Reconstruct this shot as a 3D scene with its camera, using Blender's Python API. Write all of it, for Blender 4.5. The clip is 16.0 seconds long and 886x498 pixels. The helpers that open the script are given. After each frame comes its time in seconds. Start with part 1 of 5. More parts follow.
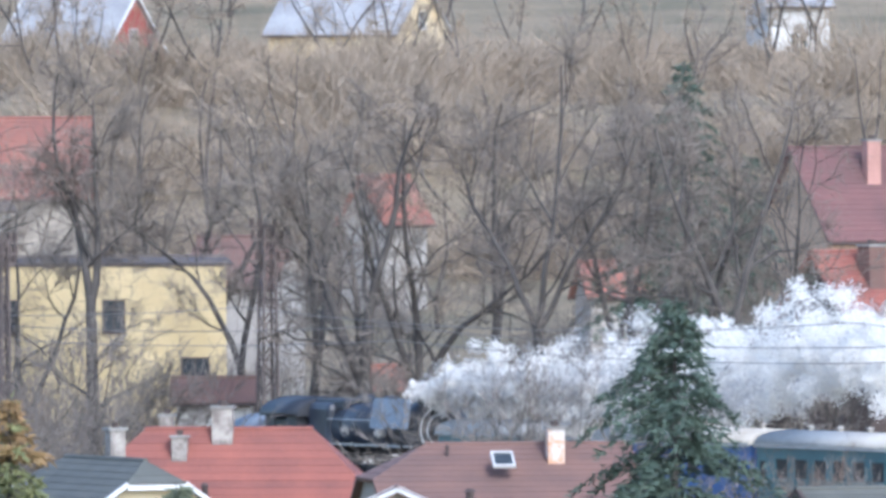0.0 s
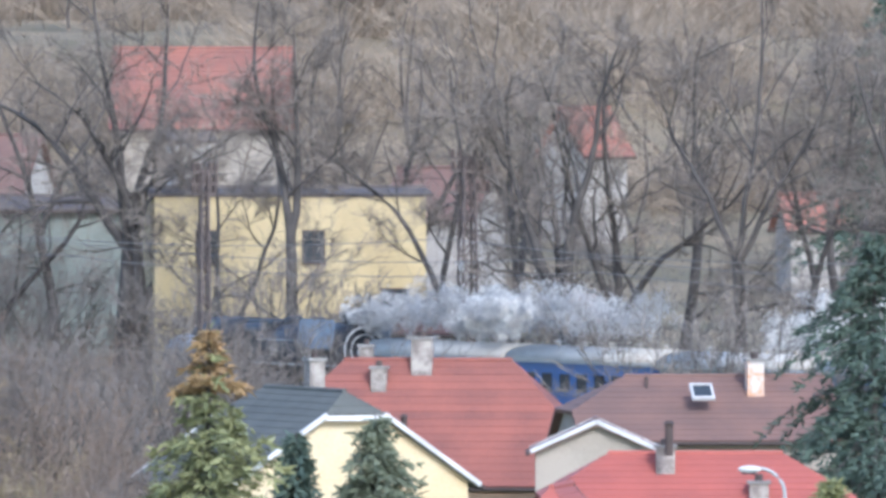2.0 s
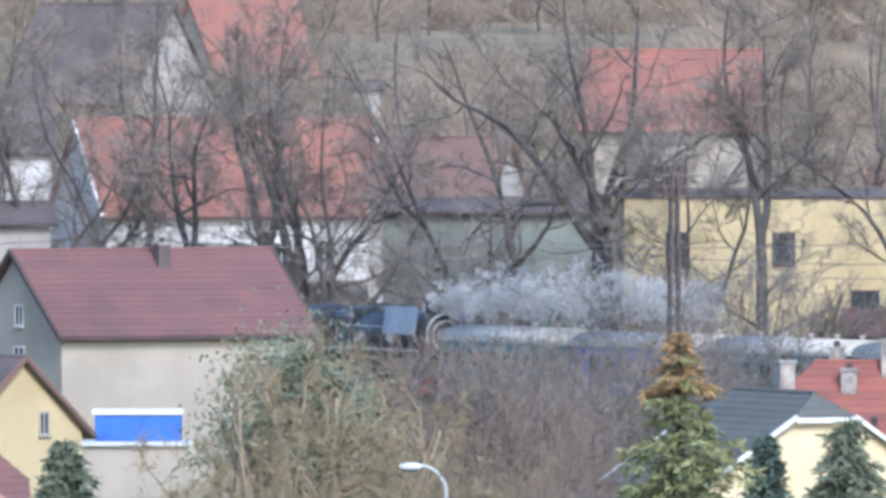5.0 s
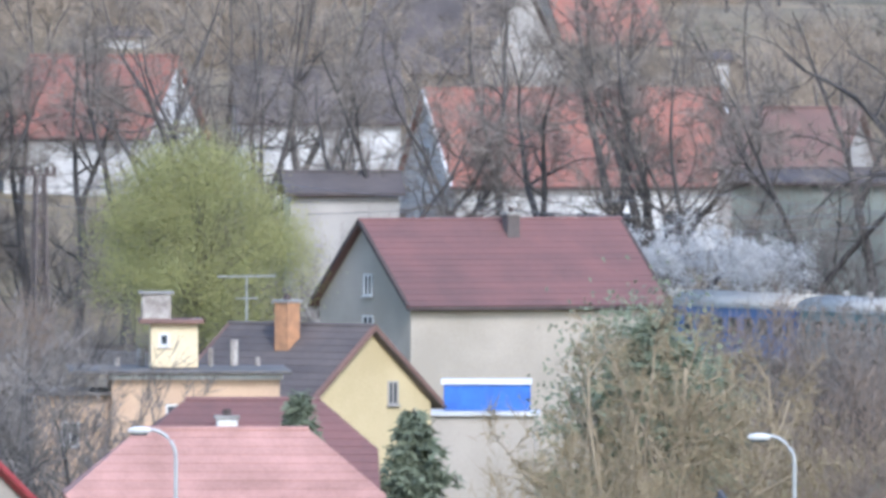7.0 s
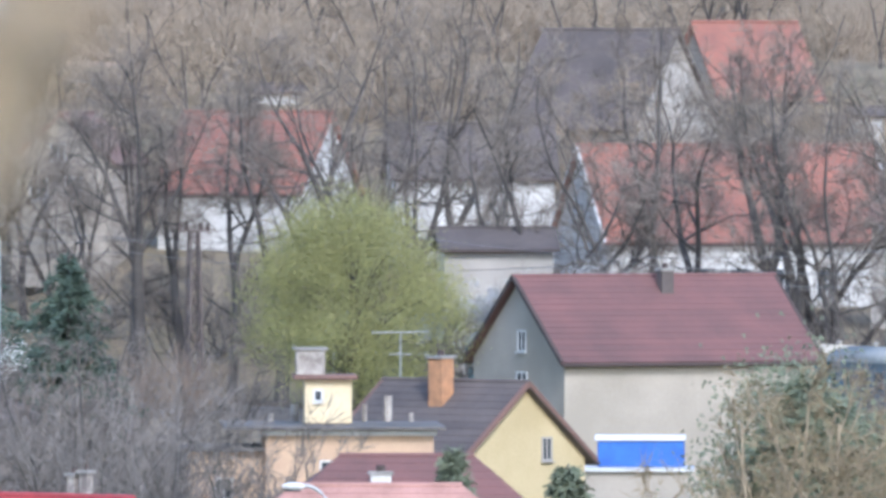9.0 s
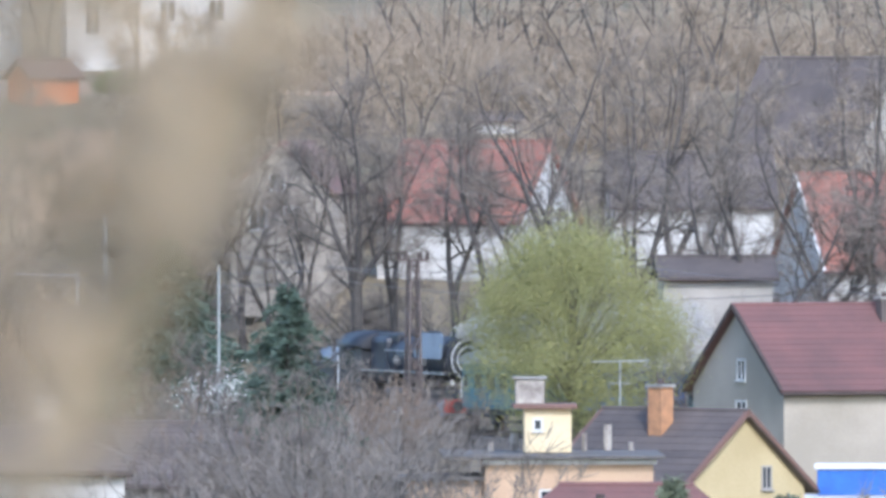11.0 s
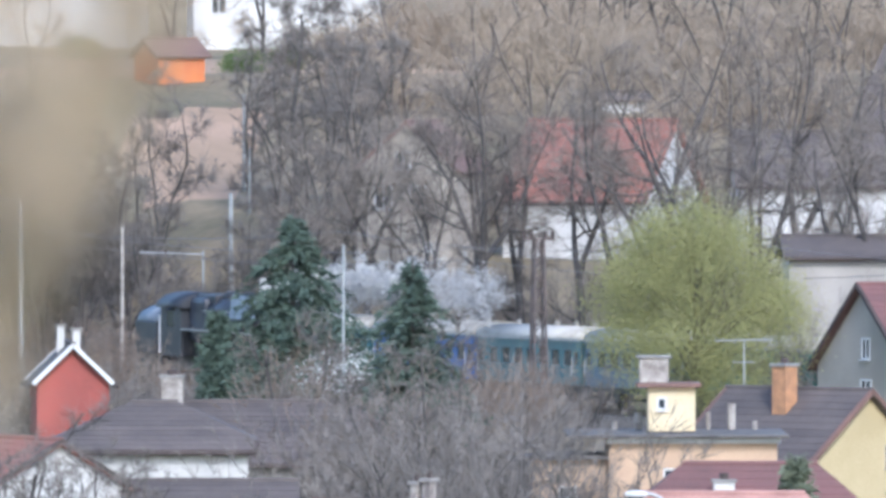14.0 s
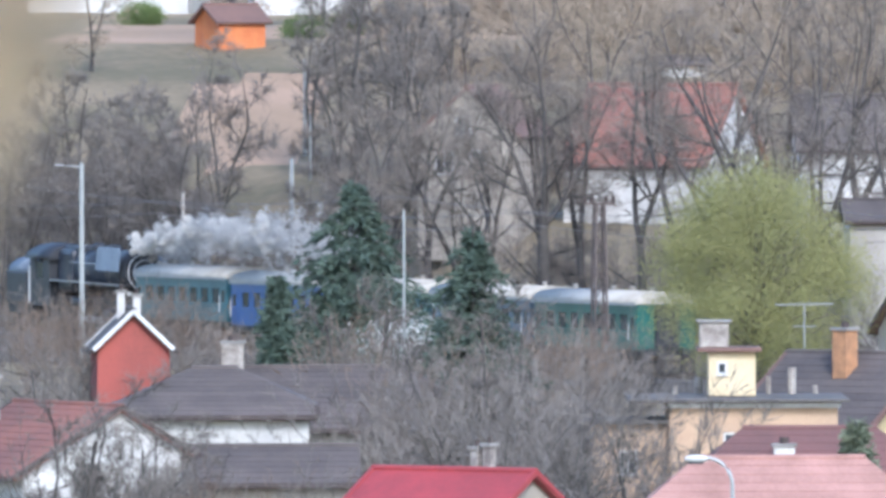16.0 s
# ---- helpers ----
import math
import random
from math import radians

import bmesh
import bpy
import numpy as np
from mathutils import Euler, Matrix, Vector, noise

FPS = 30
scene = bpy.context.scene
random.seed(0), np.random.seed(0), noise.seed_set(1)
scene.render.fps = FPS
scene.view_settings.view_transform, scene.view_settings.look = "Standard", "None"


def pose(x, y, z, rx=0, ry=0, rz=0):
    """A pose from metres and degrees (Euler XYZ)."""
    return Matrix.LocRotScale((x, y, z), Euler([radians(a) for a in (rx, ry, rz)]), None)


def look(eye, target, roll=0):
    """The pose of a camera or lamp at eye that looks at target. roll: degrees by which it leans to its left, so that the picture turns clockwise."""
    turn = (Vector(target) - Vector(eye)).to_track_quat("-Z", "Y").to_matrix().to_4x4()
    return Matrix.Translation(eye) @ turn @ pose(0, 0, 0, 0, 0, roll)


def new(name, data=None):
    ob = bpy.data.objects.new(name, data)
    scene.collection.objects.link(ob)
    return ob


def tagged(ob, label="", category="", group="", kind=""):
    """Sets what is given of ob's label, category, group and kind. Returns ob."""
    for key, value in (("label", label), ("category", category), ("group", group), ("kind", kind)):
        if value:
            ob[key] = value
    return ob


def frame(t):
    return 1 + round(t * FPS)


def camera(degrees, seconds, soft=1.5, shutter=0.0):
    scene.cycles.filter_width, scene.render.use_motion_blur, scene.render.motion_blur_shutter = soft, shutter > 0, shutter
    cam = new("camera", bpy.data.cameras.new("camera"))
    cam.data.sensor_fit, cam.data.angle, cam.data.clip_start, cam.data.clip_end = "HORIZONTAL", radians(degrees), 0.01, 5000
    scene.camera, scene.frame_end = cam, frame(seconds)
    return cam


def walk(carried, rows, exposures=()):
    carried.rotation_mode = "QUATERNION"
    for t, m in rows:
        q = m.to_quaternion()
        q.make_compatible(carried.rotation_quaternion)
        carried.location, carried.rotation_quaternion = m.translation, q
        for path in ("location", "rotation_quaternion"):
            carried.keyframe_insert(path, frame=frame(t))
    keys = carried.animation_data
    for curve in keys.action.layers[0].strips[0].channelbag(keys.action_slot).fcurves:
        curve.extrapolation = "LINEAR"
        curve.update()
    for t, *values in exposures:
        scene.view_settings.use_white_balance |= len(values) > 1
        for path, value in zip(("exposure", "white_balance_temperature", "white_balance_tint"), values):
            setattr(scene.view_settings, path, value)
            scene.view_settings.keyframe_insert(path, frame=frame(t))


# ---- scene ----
# The camera stands on a hillside and turns after the train: seconds, yaw, pitch, lean in degrees.
VIEW = [
    (0, -2.563, -0.622, 0.21), (0.4, -2.466, -0.790, 0.00), (0.5, -2.420, -0.835, -0.06), (1, -2.462, -0.833, -0.12),
    (1.5, -2.126, -0.900, -0.19), (2, -1.912, -0.843, -0.04), (2.5, -1.651, -0.836, -0.03), (3, -1.443, -0.837, 0.02),
    (3.5, -1.195, -1.171, -0.16), (4, -0.993, -0.982, -0.05), (4.5, -0.894, -0.985, -0.09), (4.8, -0.675, -0.957, 0.00),
    (5, -0.390, -0.836, 0.02), (5.2, -0.265, -0.780, 0.15), (7.3, 0.795, -0.943, -0.14), (7.5, 0.766, -0.822, -0.18),
    (8, 0.854, -0.784, -0.20), (8.5, 1.072, -0.792, -0.11), (9, 1.241, -0.753, -0.10), (9.5, 1.383, -0.823, -0.14),
    (10, 1.495, -0.633, 0.18), (10.2, 1.667, -0.626, 0.07), (12.3, 2.137, -0.744, 0.09), (12.5, 2.013, -0.746, 0.18),
    (13, 2.380, -0.710, 0.30), (13.5, 2.459, -0.704, 0.05), (14, 2.355, -0.728, -0.01), (14.5, 2.401, -0.762, 0.06),
    (15, 2.481, -0.758, 0.05), (15.5, 2.520, -0.804, 0.17), (16, 2.549, -0.841, 0.14),
]
EYE_Z = 17.95
cam = camera(2.869, 16.0, soft=3.6)
cam.data.dof.use_dof = True
cam.data.dof.focus_distance = 740
cam.data.dof.aperture_fstop = 11


def sway(t):
    """The camera leans slowly to its right towards the end, metres."""
    for (a, xa), (b, xb) in zip(SWAY, SWAY[1:]):
        if t <= b:
            return xa + (xb - xa) * (t - a) / (b - a)
    return SWAY[-1][1]


SWAY = [(0, 0), (12.3, 0), (12.8, 0.054), (13.3, 0.13), (13.8, 0.165), (14.3, 0.185), (16, 0.28)]
walk(cam, [(t, pose(sway(t), 0, EYE_Z, 90 + p, r, y + math.degrees(sway(t) / 750))) for t, y, p, r in VIEW], exposures=[(0.0, 1.22, 5600, 10), (16.0, 1.22, 5600, 10)])

# ---- light ----
world = bpy.data.worlds.new("world")
scene.world = world
world.use_nodes = True
wt = world.node_tree
sky = wt.nodes.new("ShaderNodeTexSky")
sky.sky_type = "NISHITA"
sky.sun_disc = False
sky.sun_elevation = radians(35)
sky.sun_rotation = radians(163)
sky.air_density, sky.dust_density = 1.0, 1.5
wt.links.new(sky.outputs[0], wt.nodes["Background"].inputs[0])
wt.nodes["Background"].inputs[1].default_value = 0.15
sun = new("sun", bpy.data.lights.new("sun", "SUN"))
sun.data.energy = 1.1
sun.data.angle = radians(6)
sun.data.color = (1.0, 0.95, 0.88)
az, el = radians(163), radians(35)
sun.matrix_world = look((0, 0, 60), (-math.sin(az) * math.cos(el), -math.cos(az) * math.cos(el), 60 - math.sin(el)))


# ---- materials ----
def mat(name, col, rough=0.85, col2=None, scale=1.0, fine=18.0, amount=0.5, bump=0.3, metal=0.0, island=0.0, random_ob=0.0, alpha=1.0, through_light=0.0):
    m = bpy.data.materials.new(name)
    m.use_nodes = True
    nt = m.node_tree
    b = nt.nodes["Principled BSDF"]
    b.inputs["Roughness"].default_value = rough
    b.inputs["Metallic"].default_value = metal
    tc = nt.nodes.new("ShaderNodeTexCoord")
    n1 = nt.nodes.new("ShaderNodeTexNoise")
    n1.inputs["Scale"].default_value = scale
    n1.inputs["Detail"].default_value = 5
    n2 = nt.nodes.new("ShaderNodeTexNoise")
    n2.inputs["Scale"].default_value = fine
    n2.inputs["Detail"].default_value = 3
    for n in (n1, n2):
        nt.links.new(tc.outputs["Object"], n.inputs["Vector"])
    add = nt.nodes.new("ShaderNodeMath")
    add.operation = "MULTIPLY_ADD"
    add.inputs[1].default_value = 0.4
    nt.links.new(n2.outputs[0], add.inputs[0])
    nt.links.new(n1.outputs[0], add.inputs[2])
    last = add.outputs[0]
    for kind, amt in (("Random Per Island", island), ("Random", random_ob)):
        if amt:
            g = nt.nodes.new("ShaderNodeNewGeometry" if kind != "Random" else "ShaderNodeObjectInfo")
            a2 = nt.nodes.new("ShaderNodeMath")
            a2.operation = "MULTIPLY_ADD"
            a2.inputs[1].default_value = amt
            nt.links.new(g.outputs[kind], a2.inputs[0])
            nt.links.new(last, a2.inputs[2])
            last = a2.outputs[0]
    mr = nt.nodes.new("ShaderNodeMapRange")
    mr.inputs["From Min"].default_value = 0.55
    mr.inputs["From Max"].default_value = 0.85 + island + random_ob
    nt.links.new(last, mr.inputs["Value"])
    mix = nt.nodes.new("ShaderNodeMix")
    mix.data_type = "RGBA"
    c2 = col2 or tuple(c * (1 - 0.45 * amount) for c in col)
    mix.inputs[6].default_value = (*col, 1)
    mix.inputs[7].default_value = (*c2, 1)
    nt.links.new(mr.outputs[0], mix.inputs[0])
    nt.links.new(mix.outputs[2], b.inputs["Base Color"])
    if bump:
        bp = nt.nodes.new("ShaderNodeBump")
        bp.inputs["Strength"].default_value = bump
        bp.inputs["Distance"].default_value = 0.03
        nt.links.new(n2.outputs[0], bp.inputs["Height"])
        nt.links.new(bp.outputs[0], b.inputs["Normal"])
    if alpha < 1:
        ma = nt.nodes.new("ShaderNodeMapRange")
        ma.inputs["From Min"].default_value, ma.inputs["From Max"].default_value = 0.35, 0.65
        ma.inputs["To Min"].default_value, ma.inputs["To Max"].default_value = max(0, alpha - 0.35), min(1, alpha + 0.35)
        nt.links.new(n1.outputs[0], ma.inputs["Value"])
        nt.links.new(ma.outputs[0], b.inputs["Alpha"])
    if through_light:
        out = nt.nodes["Material Output"]
        tr = nt.nodes.new("ShaderNodeBsdfTranslucent")
        nt.links.new(mix.outputs[2], tr.inputs[0])
        ms = nt.nodes.new("ShaderNodeMixShader")
        ms.inputs[0].default_value = through_light
        nt.links.new(b.outputs[0], ms.inputs[1])
        nt.links.new(tr.outputs[0], ms.inputs[2])
        nt.links.new(ms.outputs[0], out.inputs[0])
    return m


M = {}
M["grass"] = mat("grass", (0.16, 0.15, 0.08), 0.95, (0.10, 0.12, 0.05), 0.08, 2.0)
M["litter"] = mat("leaf_litter", (0.28, 0.212, 0.13), 0.95, (0.15, 0.125, 0.07), 0.10, 1.5)
M["field"] = mat("field", (0.44, 0.29, 0.19), 0.95, (0.35, 0.235, 0.145), 0.06, 1.5)
M["ballast"] = mat("ballast", (0.20, 0.17, 0.15), 0.95, (0.10, 0.09, 0.08), 3.0, 20)
M["rail"] = mat("rail", (0.22, 0.16, 0.12), 0.5, metal=0.7)
M["sleeper"] = mat("sleeper", (0.13, 0.11, 0.10), 0.9)
M["bark"] = mat("bark", (0.10, 0.09, 0.084), 0.95, (0.06, 0.054, 0.052), 1.2, 15)
M["crown_twig"] = mat("crown_twig", (0.285, 0.245, 0.21), 0.95, (0.18, 0.153, 0.132), 0.3, 8, island=0.3)
M["twig"] = mat("twig", (0.34, 0.285, 0.245), 0.95, (0.21, 0.175, 0.15), 0.3, 8, island=0.3)
# Paler copy of twig: the slope's haze is put into its colour.
M["pale_twig"] = mat("pale_twig", (0.42, 0.34, 0.26), 0.95, (0.27, 0.22, 0.17), 0.3, 8, island=0.3)
M["dark_twig"] = mat("dark_twig", (0.235, 0.21, 0.192), 0.95, (0.155, 0.138, 0.126), 0.3, 8, island=0.3)
M["tan_bark"] = mat("tan_bark", (0.36, 0.29, 0.2), 0.95, (0.22, 0.175, 0.12), 1.2, 15)
M["birch_bark"] = mat("birch_bark", (0.50, 0.46, 0.42), 0.9, (0.25, 0.22, 0.2), 1.5, 9)
M["tan_twig"] = mat("tan_twig", (0.33, 0.27, 0.165), 0.95, (0.2, 0.155, 0.1), 0.5, 8, island=0.3)
M["rust_twig"] = mat("rust_twig", (0.25, 0.195, 0.155), 0.95, (0.155, 0.12, 0.1), 0.5, 8, island=0.3)
M["needle"] = mat("needle", (0.095, 0.135, 0.10), 0.8, (0.055, 0.085, 0.07), 0.7, 9, island=0.4)
M["needle_yellow"] = mat("needle_yellow", (0.31, 0.31, 0.14), 0.8, (0.13, 0.155, 0.075), 0.8, 9, island=0.5)
M["needle_green"] = mat("needle_green", (0.205, 0.23, 0.155), 0.8, (0.10, 0.125, 0.085), 0.8, 9, island=0.5)
M["cone_brown"] = mat("cone_brown", (0.36, 0.23, 0.115), 0.85, (0.25, 0.18, 0.08), 0.8, 9, island=0.5)
M["willow"] = mat("willow", (0.37, 0.36, 0.15), 0.7, (0.27, 0.265, 0.115), 0.4, 6, island=0.5, through_light=0.35)
M["dry_leaf"] = mat("dry_leaf", (0.76, 0.65, 0.49), 0.8, (0.62, 0.52, 0.39), 8, 60, random_ob=0.15, through_light=0.45)
M["blossom"] = mat("blossom", (0.80, 0.79, 0.76), 0.8, (0.66, 0.65, 0.62), 3, 20, through_light=0.3)
M["hedge"] = mat("hedge", (0.14, 0.19, 0.06), 0.8, (0.07, 0.11, 0.035), 0.8, 6, island=0.4)
M["tile_red"] = mat("tile_red", (0.335, 0.115, 0.085), 0.8, (0.2, 0.08, 0.066), 0.5, 9, random_ob=0.25)
M["tile_brown"] = mat("tile_brown", (0.22, 0.125, 0.1), 0.85, (0.14, 0.09, 0.08), 0.5, 9, random_ob=0.25)
M["tile_bright"] = mat("tile_bright", (0.42, 0.115, 0.09), 0.75, (0.3, 0.09, 0.075), 0.5, 9, random_ob=0.25)
M["tile_far"] = mat("tile_far", (0.32, 0.13, 0.095), 0.85, (0.21, 0.1, 0.082), 0.4, 6)
M["tile_purple"] = mat("tile_purple", (0.195, 0.095, 0.09), 0.85, (0.125, 0.072, 0.07), 0.5, 9, random_ob=0.2)
M["tile_dark"] = mat("tile_dark", (0.14, 0.115, 0.107), 0.85, (0.075, 0.064, 0.062), 0.6, 9, random_ob=0.2)
M["tile_slate"] = mat("tile_slate", (0.135, 0.138, 0.125), 0.9, (0.085, 0.09, 0.082), 0.5, 9, random_ob=0.2)
M["tile_pink"] = mat("tile_pink", (0.46, 0.26, 0.225), 0.85, (0.27, 0.15, 0.125), 0.7, 9, random_ob=0.2)
M["sheet_red"] = mat("sheet_red", (0.42, 0.065, 0.07), 0.5, (0.3, 0.055, 0.06), 0.5, 6)
M["roof_grey"] = mat("roof_grey", (0.42, 0.42, 0.43), 0.7, (0.28, 0.28, 0.29), 0.4, 6)
M["yellow"] = mat("yellow_plaster", (0.57, 0.465, 0.275), 0.9, (0.47, 0.375, 0.21), 0.4, 10)
M["pale_yellow"] = mat("pale_yellow_plaster", (0.66, 0.57, 0.40), 0.9, (0.60, 0.46, 0.27), 0.4, 10)
M["cream"] = mat("cream_plaster", (0.40, 0.355, 0.305), 0.9, (0.32, 0.285, 0.24), 0.4, 10)
M["white"] = mat("white_plaster", (0.66, 0.65, 0.63), 0.9, (0.48, 0.47, 0.46), 0.4, 10)
M["grey_plaster"] = mat("grey_plaster", (0.42, 0.39, 0.36), 0.9, (0.32, 0.30, 0.28), 0.4, 10)
M["green_plaster"] = mat("green_plaster", (0.55, 0.55, 0.38), 0.9, (0.44, 0.44, 0.3), 0.4, 10)
M["peach"] = mat("peach_plaster", (0.56, 0.4, 0.28), 0.9, (0.44, 0.31, 0.22), 0.4, 10)
M["brick_red"] = mat("brick_red", (0.34, 0.085, 0.07), 0.85, (0.24, 0.07, 0.06), 0.6, 9)
M["chimney_white"] = mat("chimney_white", (0.42, 0.385, 0.35), 0.9, (0.2, 0.175, 0.16), 2.5, 12)
M["chimney_orange"] = mat("chimney_orange", (0.48, 0.25, 0.13), 0.9, (0.33, 0.18, 0.1), 2.5, 12)
M["chimney_mixed"] = mat("chimney_mixed", (0.56, 0.3, 0.17), 0.9, (0.58, 0.55, 0.52), 2.0, 8)
M["trim_white"] = mat("trim_white", (0.66, 0.66, 0.66), 0.6)
M["trim_dark"] = mat("trim_dark", (0.08, 0.06, 0.055), 0.8)
M["wood_orange"] = mat("wood_orange", (0.56, 0.2, 0.07), 0.7, (0.48, 0.14, 0.05), 1.0, 8)
M["glass"] = mat("window_glass", (0.05, 0.06, 0.07), 0.12, bump=0)
M["blue_tarp"] = mat("blue_sheet", (0.03, 0.13, 0.43), 0.5, (0.02, 0.09, 0.34), 0.8, 6)
M["green_shed"] = mat("green_shed", (0.26, 0.29, 0.26), 0.8, (0.20, 0.22, 0.20), 0.4, 6)
M["concrete"] = mat("concrete", (0.32, 0.31, 0.295), 0.9, (0.22, 0.21, 0.2), 1.0, 10)
M["roof_tar"] = mat("roof_tar", (0.17, 0.155, 0.145), 0.95, (0.09, 0.083, 0.08), 0.8, 9)
M["pole_white"] = mat("pole_white", (0.38, 0.40, 0.40), 0.7)
M["rust_steel"] = mat("rust_steel", (0.14, 0.112, 0.105), 0.8, (0.09, 0.075, 0.07), 1.5, 10)
M["galv"] = mat("galvanised", (0.47, 0.48, 0.49), 0.5, metal=0.5)
M["wire"] = mat("wire", (0.20, 0.19, 0.19), 0.6)
M["loco_black"] = mat("loco_black", (0.017, 0.02, 0.028), 0.5, (0.035, 0.038, 0.046), 0.8, 7)
M["loco_blue"] = mat("loco_blue_grey", (0.25, 0.31, 0.41), 0.38, (0.18, 0.23, 0.31), 0.6, 6)
M["loco_grey"] = mat("loco_sooty_grey", (0.04, 0.05, 0.075), 0.45, (0.025, 0.03, 0.042), 0.8, 6)
M["loco_white"] = mat("white_paint", (0.78, 0.78, 0.78), 0.5)
M["loco_red"] = mat("red_paint", (0.45, 0.04, 0.03), 0.5)
M["tender_grey"] = mat("tender_grey", (0.25, 0.275, 0.31), 0.55, (0.18, 0.2, 0.23), 0.6, 6)
M["coach_teal"] = mat("coach_teal", (0.05, 0.15, 0.18), 0.4, (0.04, 0.11, 0.14), 0.5, 5)
M["coach_blue"] = mat("coach_blue", (0.03, 0.11, 0.34), 0.4, (0.025, 0.09, 0.27), 0.5, 5)
M["coach_grey"] = mat("coach_grey_blue", (0.075, 0.135, 0.20), 0.4, (0.06, 0.10, 0.15), 0.5, 5)
M["coach_green"] = mat("coach_green", (0.02, 0.12, 0.10), 0.4, (0.018, 0.09, 0.075), 0.5, 5)
M["coach_roof"] = mat("coach_roof", (0.50, 0.47, 0.42), 0.75, (0.36, 0.325, 0.28), 0.6, 6)
M["steam_white"] = mat("steam_white", (0.95, 0.93, 0.90), 1.0, (0.90, 0.88, 0.85), 0.5, 3, bump=0, through_light=0.5)
M["smoke_pale"] = mat("smoke_pale", (0.84, 0.82, 0.79), 1.0, (0.70, 0.685, 0.66), 0.5, 3, bump=0, through_light=0.5)
M["smoke_grey"] = mat("smoke_grey", (0.62, 0.61, 0.60), 1.0, (0.5, 0.49, 0.48), 0.5, 3, bump=0, through_light=0.5)


# ---- building helpers ----
def mesh_of(name, verts, faces, material, smooth=False):
    me = bpy.data.meshes.new(name)
    me.from_pydata(verts, [], faces)
    me.materials.append(material)
    if smooth:
        me.polygons.foreach_set("use_smooth", [True] * len(me.polygons))
    me.update()
    return me


def part(name, bm, material, parent=None, label="", m=None):
    me = bpy.data.meshes.new(name)
    bm.normal_update()
    bm.to_mesh(me)
    bm.free()
    me.materials.append(material)
    ob = new(name, me)
    ob.parent = parent
    if m is not None:
        ob.matrix_basis = m
    return tagged(ob, label)


def box(x0, y0, z0, x1, y1, z1, bevel=0.0, bm=None):
    own = bm or bmesh.new()
    r = bmesh.ops.create_cube(own, size=1.0, matrix=Matrix.LocRotScale(((x0 + x1) / 2, (y0 + y1) / 2, (z0 + z1) / 2), None, (x1 - x0, y1 - y0, z1 - z0)))
    if bevel:
        es = {e for v in r["verts"] for e in v.link_edges}
        bmesh.ops.bevel(own, geom=list(es), offset=bevel, segments=2, affect="EDGES", profile=0.5)
    return own


def tube(a, b, r0, r1=None, sides=8, bm=None):
    own = bm or bmesh.new()
    a, b = Vector(a), Vector(b)
    d = b - a
    m = Matrix.Translation((a + b) / 2) @ d.to_track_quat("Z", "Y").to_matrix().to_4x4()
    bmesh.ops.create_cone(own, cap_ends=True, segments=sides, radius1=r0, radius2=r0 if r1 is None else r1, depth=d.length, matrix=m)
    return own


def prism(outline, y0, y1, bm=None):
    """A solid from an outline in x, z, drawn out along y."""
    own = bm or bmesh.new()
    lo = [own.verts.new((x, y0, z)) for x, z in outline]
    hi = [own.verts.new((x, y1, z)) for x, z in outline]
    n = len(outline)
    fs = [own.faces.new(lo), own.faces.new(hi[::-1])]
    for i in range(n):
        fs.append(own.faces.new((lo[i], hi[i], hi[(i + 1) % n], lo[(i + 1) % n])))
    bmesh.ops.recalc_face_normals(own, faces=fs)
    return own


def slab(corners, thick, bm=None):
    """A plate through the corners, thick metres deep below them."""
    own = bm or bmesh.new()
    c = [Vector(p) for p in corners]
    n = (c[1] - c[0]).cross(c[2] - c[0]).normalized()
    if n.z < 0:
        n = -n
    top = [own.verts.new(p) for p in c]
    low = [own.verts.new(p - n * thick) for p in c]
    k = len(c)
    fs = [own.faces.new(top), own.faces.new(low[::-1])]
    for i in range(k):
        fs.append(own.faces.new((top[i], low[i], low[(i + 1) % k], top[(i + 1) % k])))
    bmesh.ops.recalc_face_normals(own, faces=fs)
    return own


# ---- the lie of the land ----
TRACK = Vector((23.8, 711.6, 0))
ALONG = Vector((-0.4064, 0.9137, 0))
OUT = Vector((0.9137, 0.4064, 0))
MRAD = 31300.0
HILL = [(0, -2.5), (740, 0), (800, 1.5), (860, 3.5), (940, 8), (1000, 15.0), (1100, 16.8), (1300, 32), (1800, 95), (2600, 130), (5000, 150)]


def lerp_table(tab, v):
    for (a, za), (b, zb) in zip(tab, tab[1:]):
        if v <= b:
            return za + (zb - za) * max(0, (v - a) / (b - a))
    return tab[-1][1]


def ground_z(x, y):
    s = (Vector((x, y, 0)) - TRACK).dot(OUT)
    front = -2.4 + 1.5 * min(1, max(0, (s + 60) / 55))
    if s <= 6:
        z = front
        if y < 430:
            z += (430 - y) * 0.034
        return z
    k = min(1, (s - 6) / 20)
    return -0.9 + k * k * (3 - 2 * k) * (lerp_table(HILL, y) + 0.9)


def spot(bearing, d):
    """x, y at a bearing (in 1/31300 radian from the first view's axis) and a distance from the camera."""
    a = (bearing + 1400) / MRAD
    return d * math.sin(a), d * math.cos(a)


def height(depression, d):
    return EYE_Z - d * (depression + 340) / MRAD


def grade(k):
    """The line climbs gently towards its far end."""
    return 0.00009 * max(0.0, k - 120) ** 2


def on_track(k, side=0.0, z=0.0):
    p = TRACK + ALONG * k + OUT * side
    return p.x, p.y, z + grade(k)


TRACK_TURN = math.degrees(math.atan2(ALONG.y, ALONG.x))


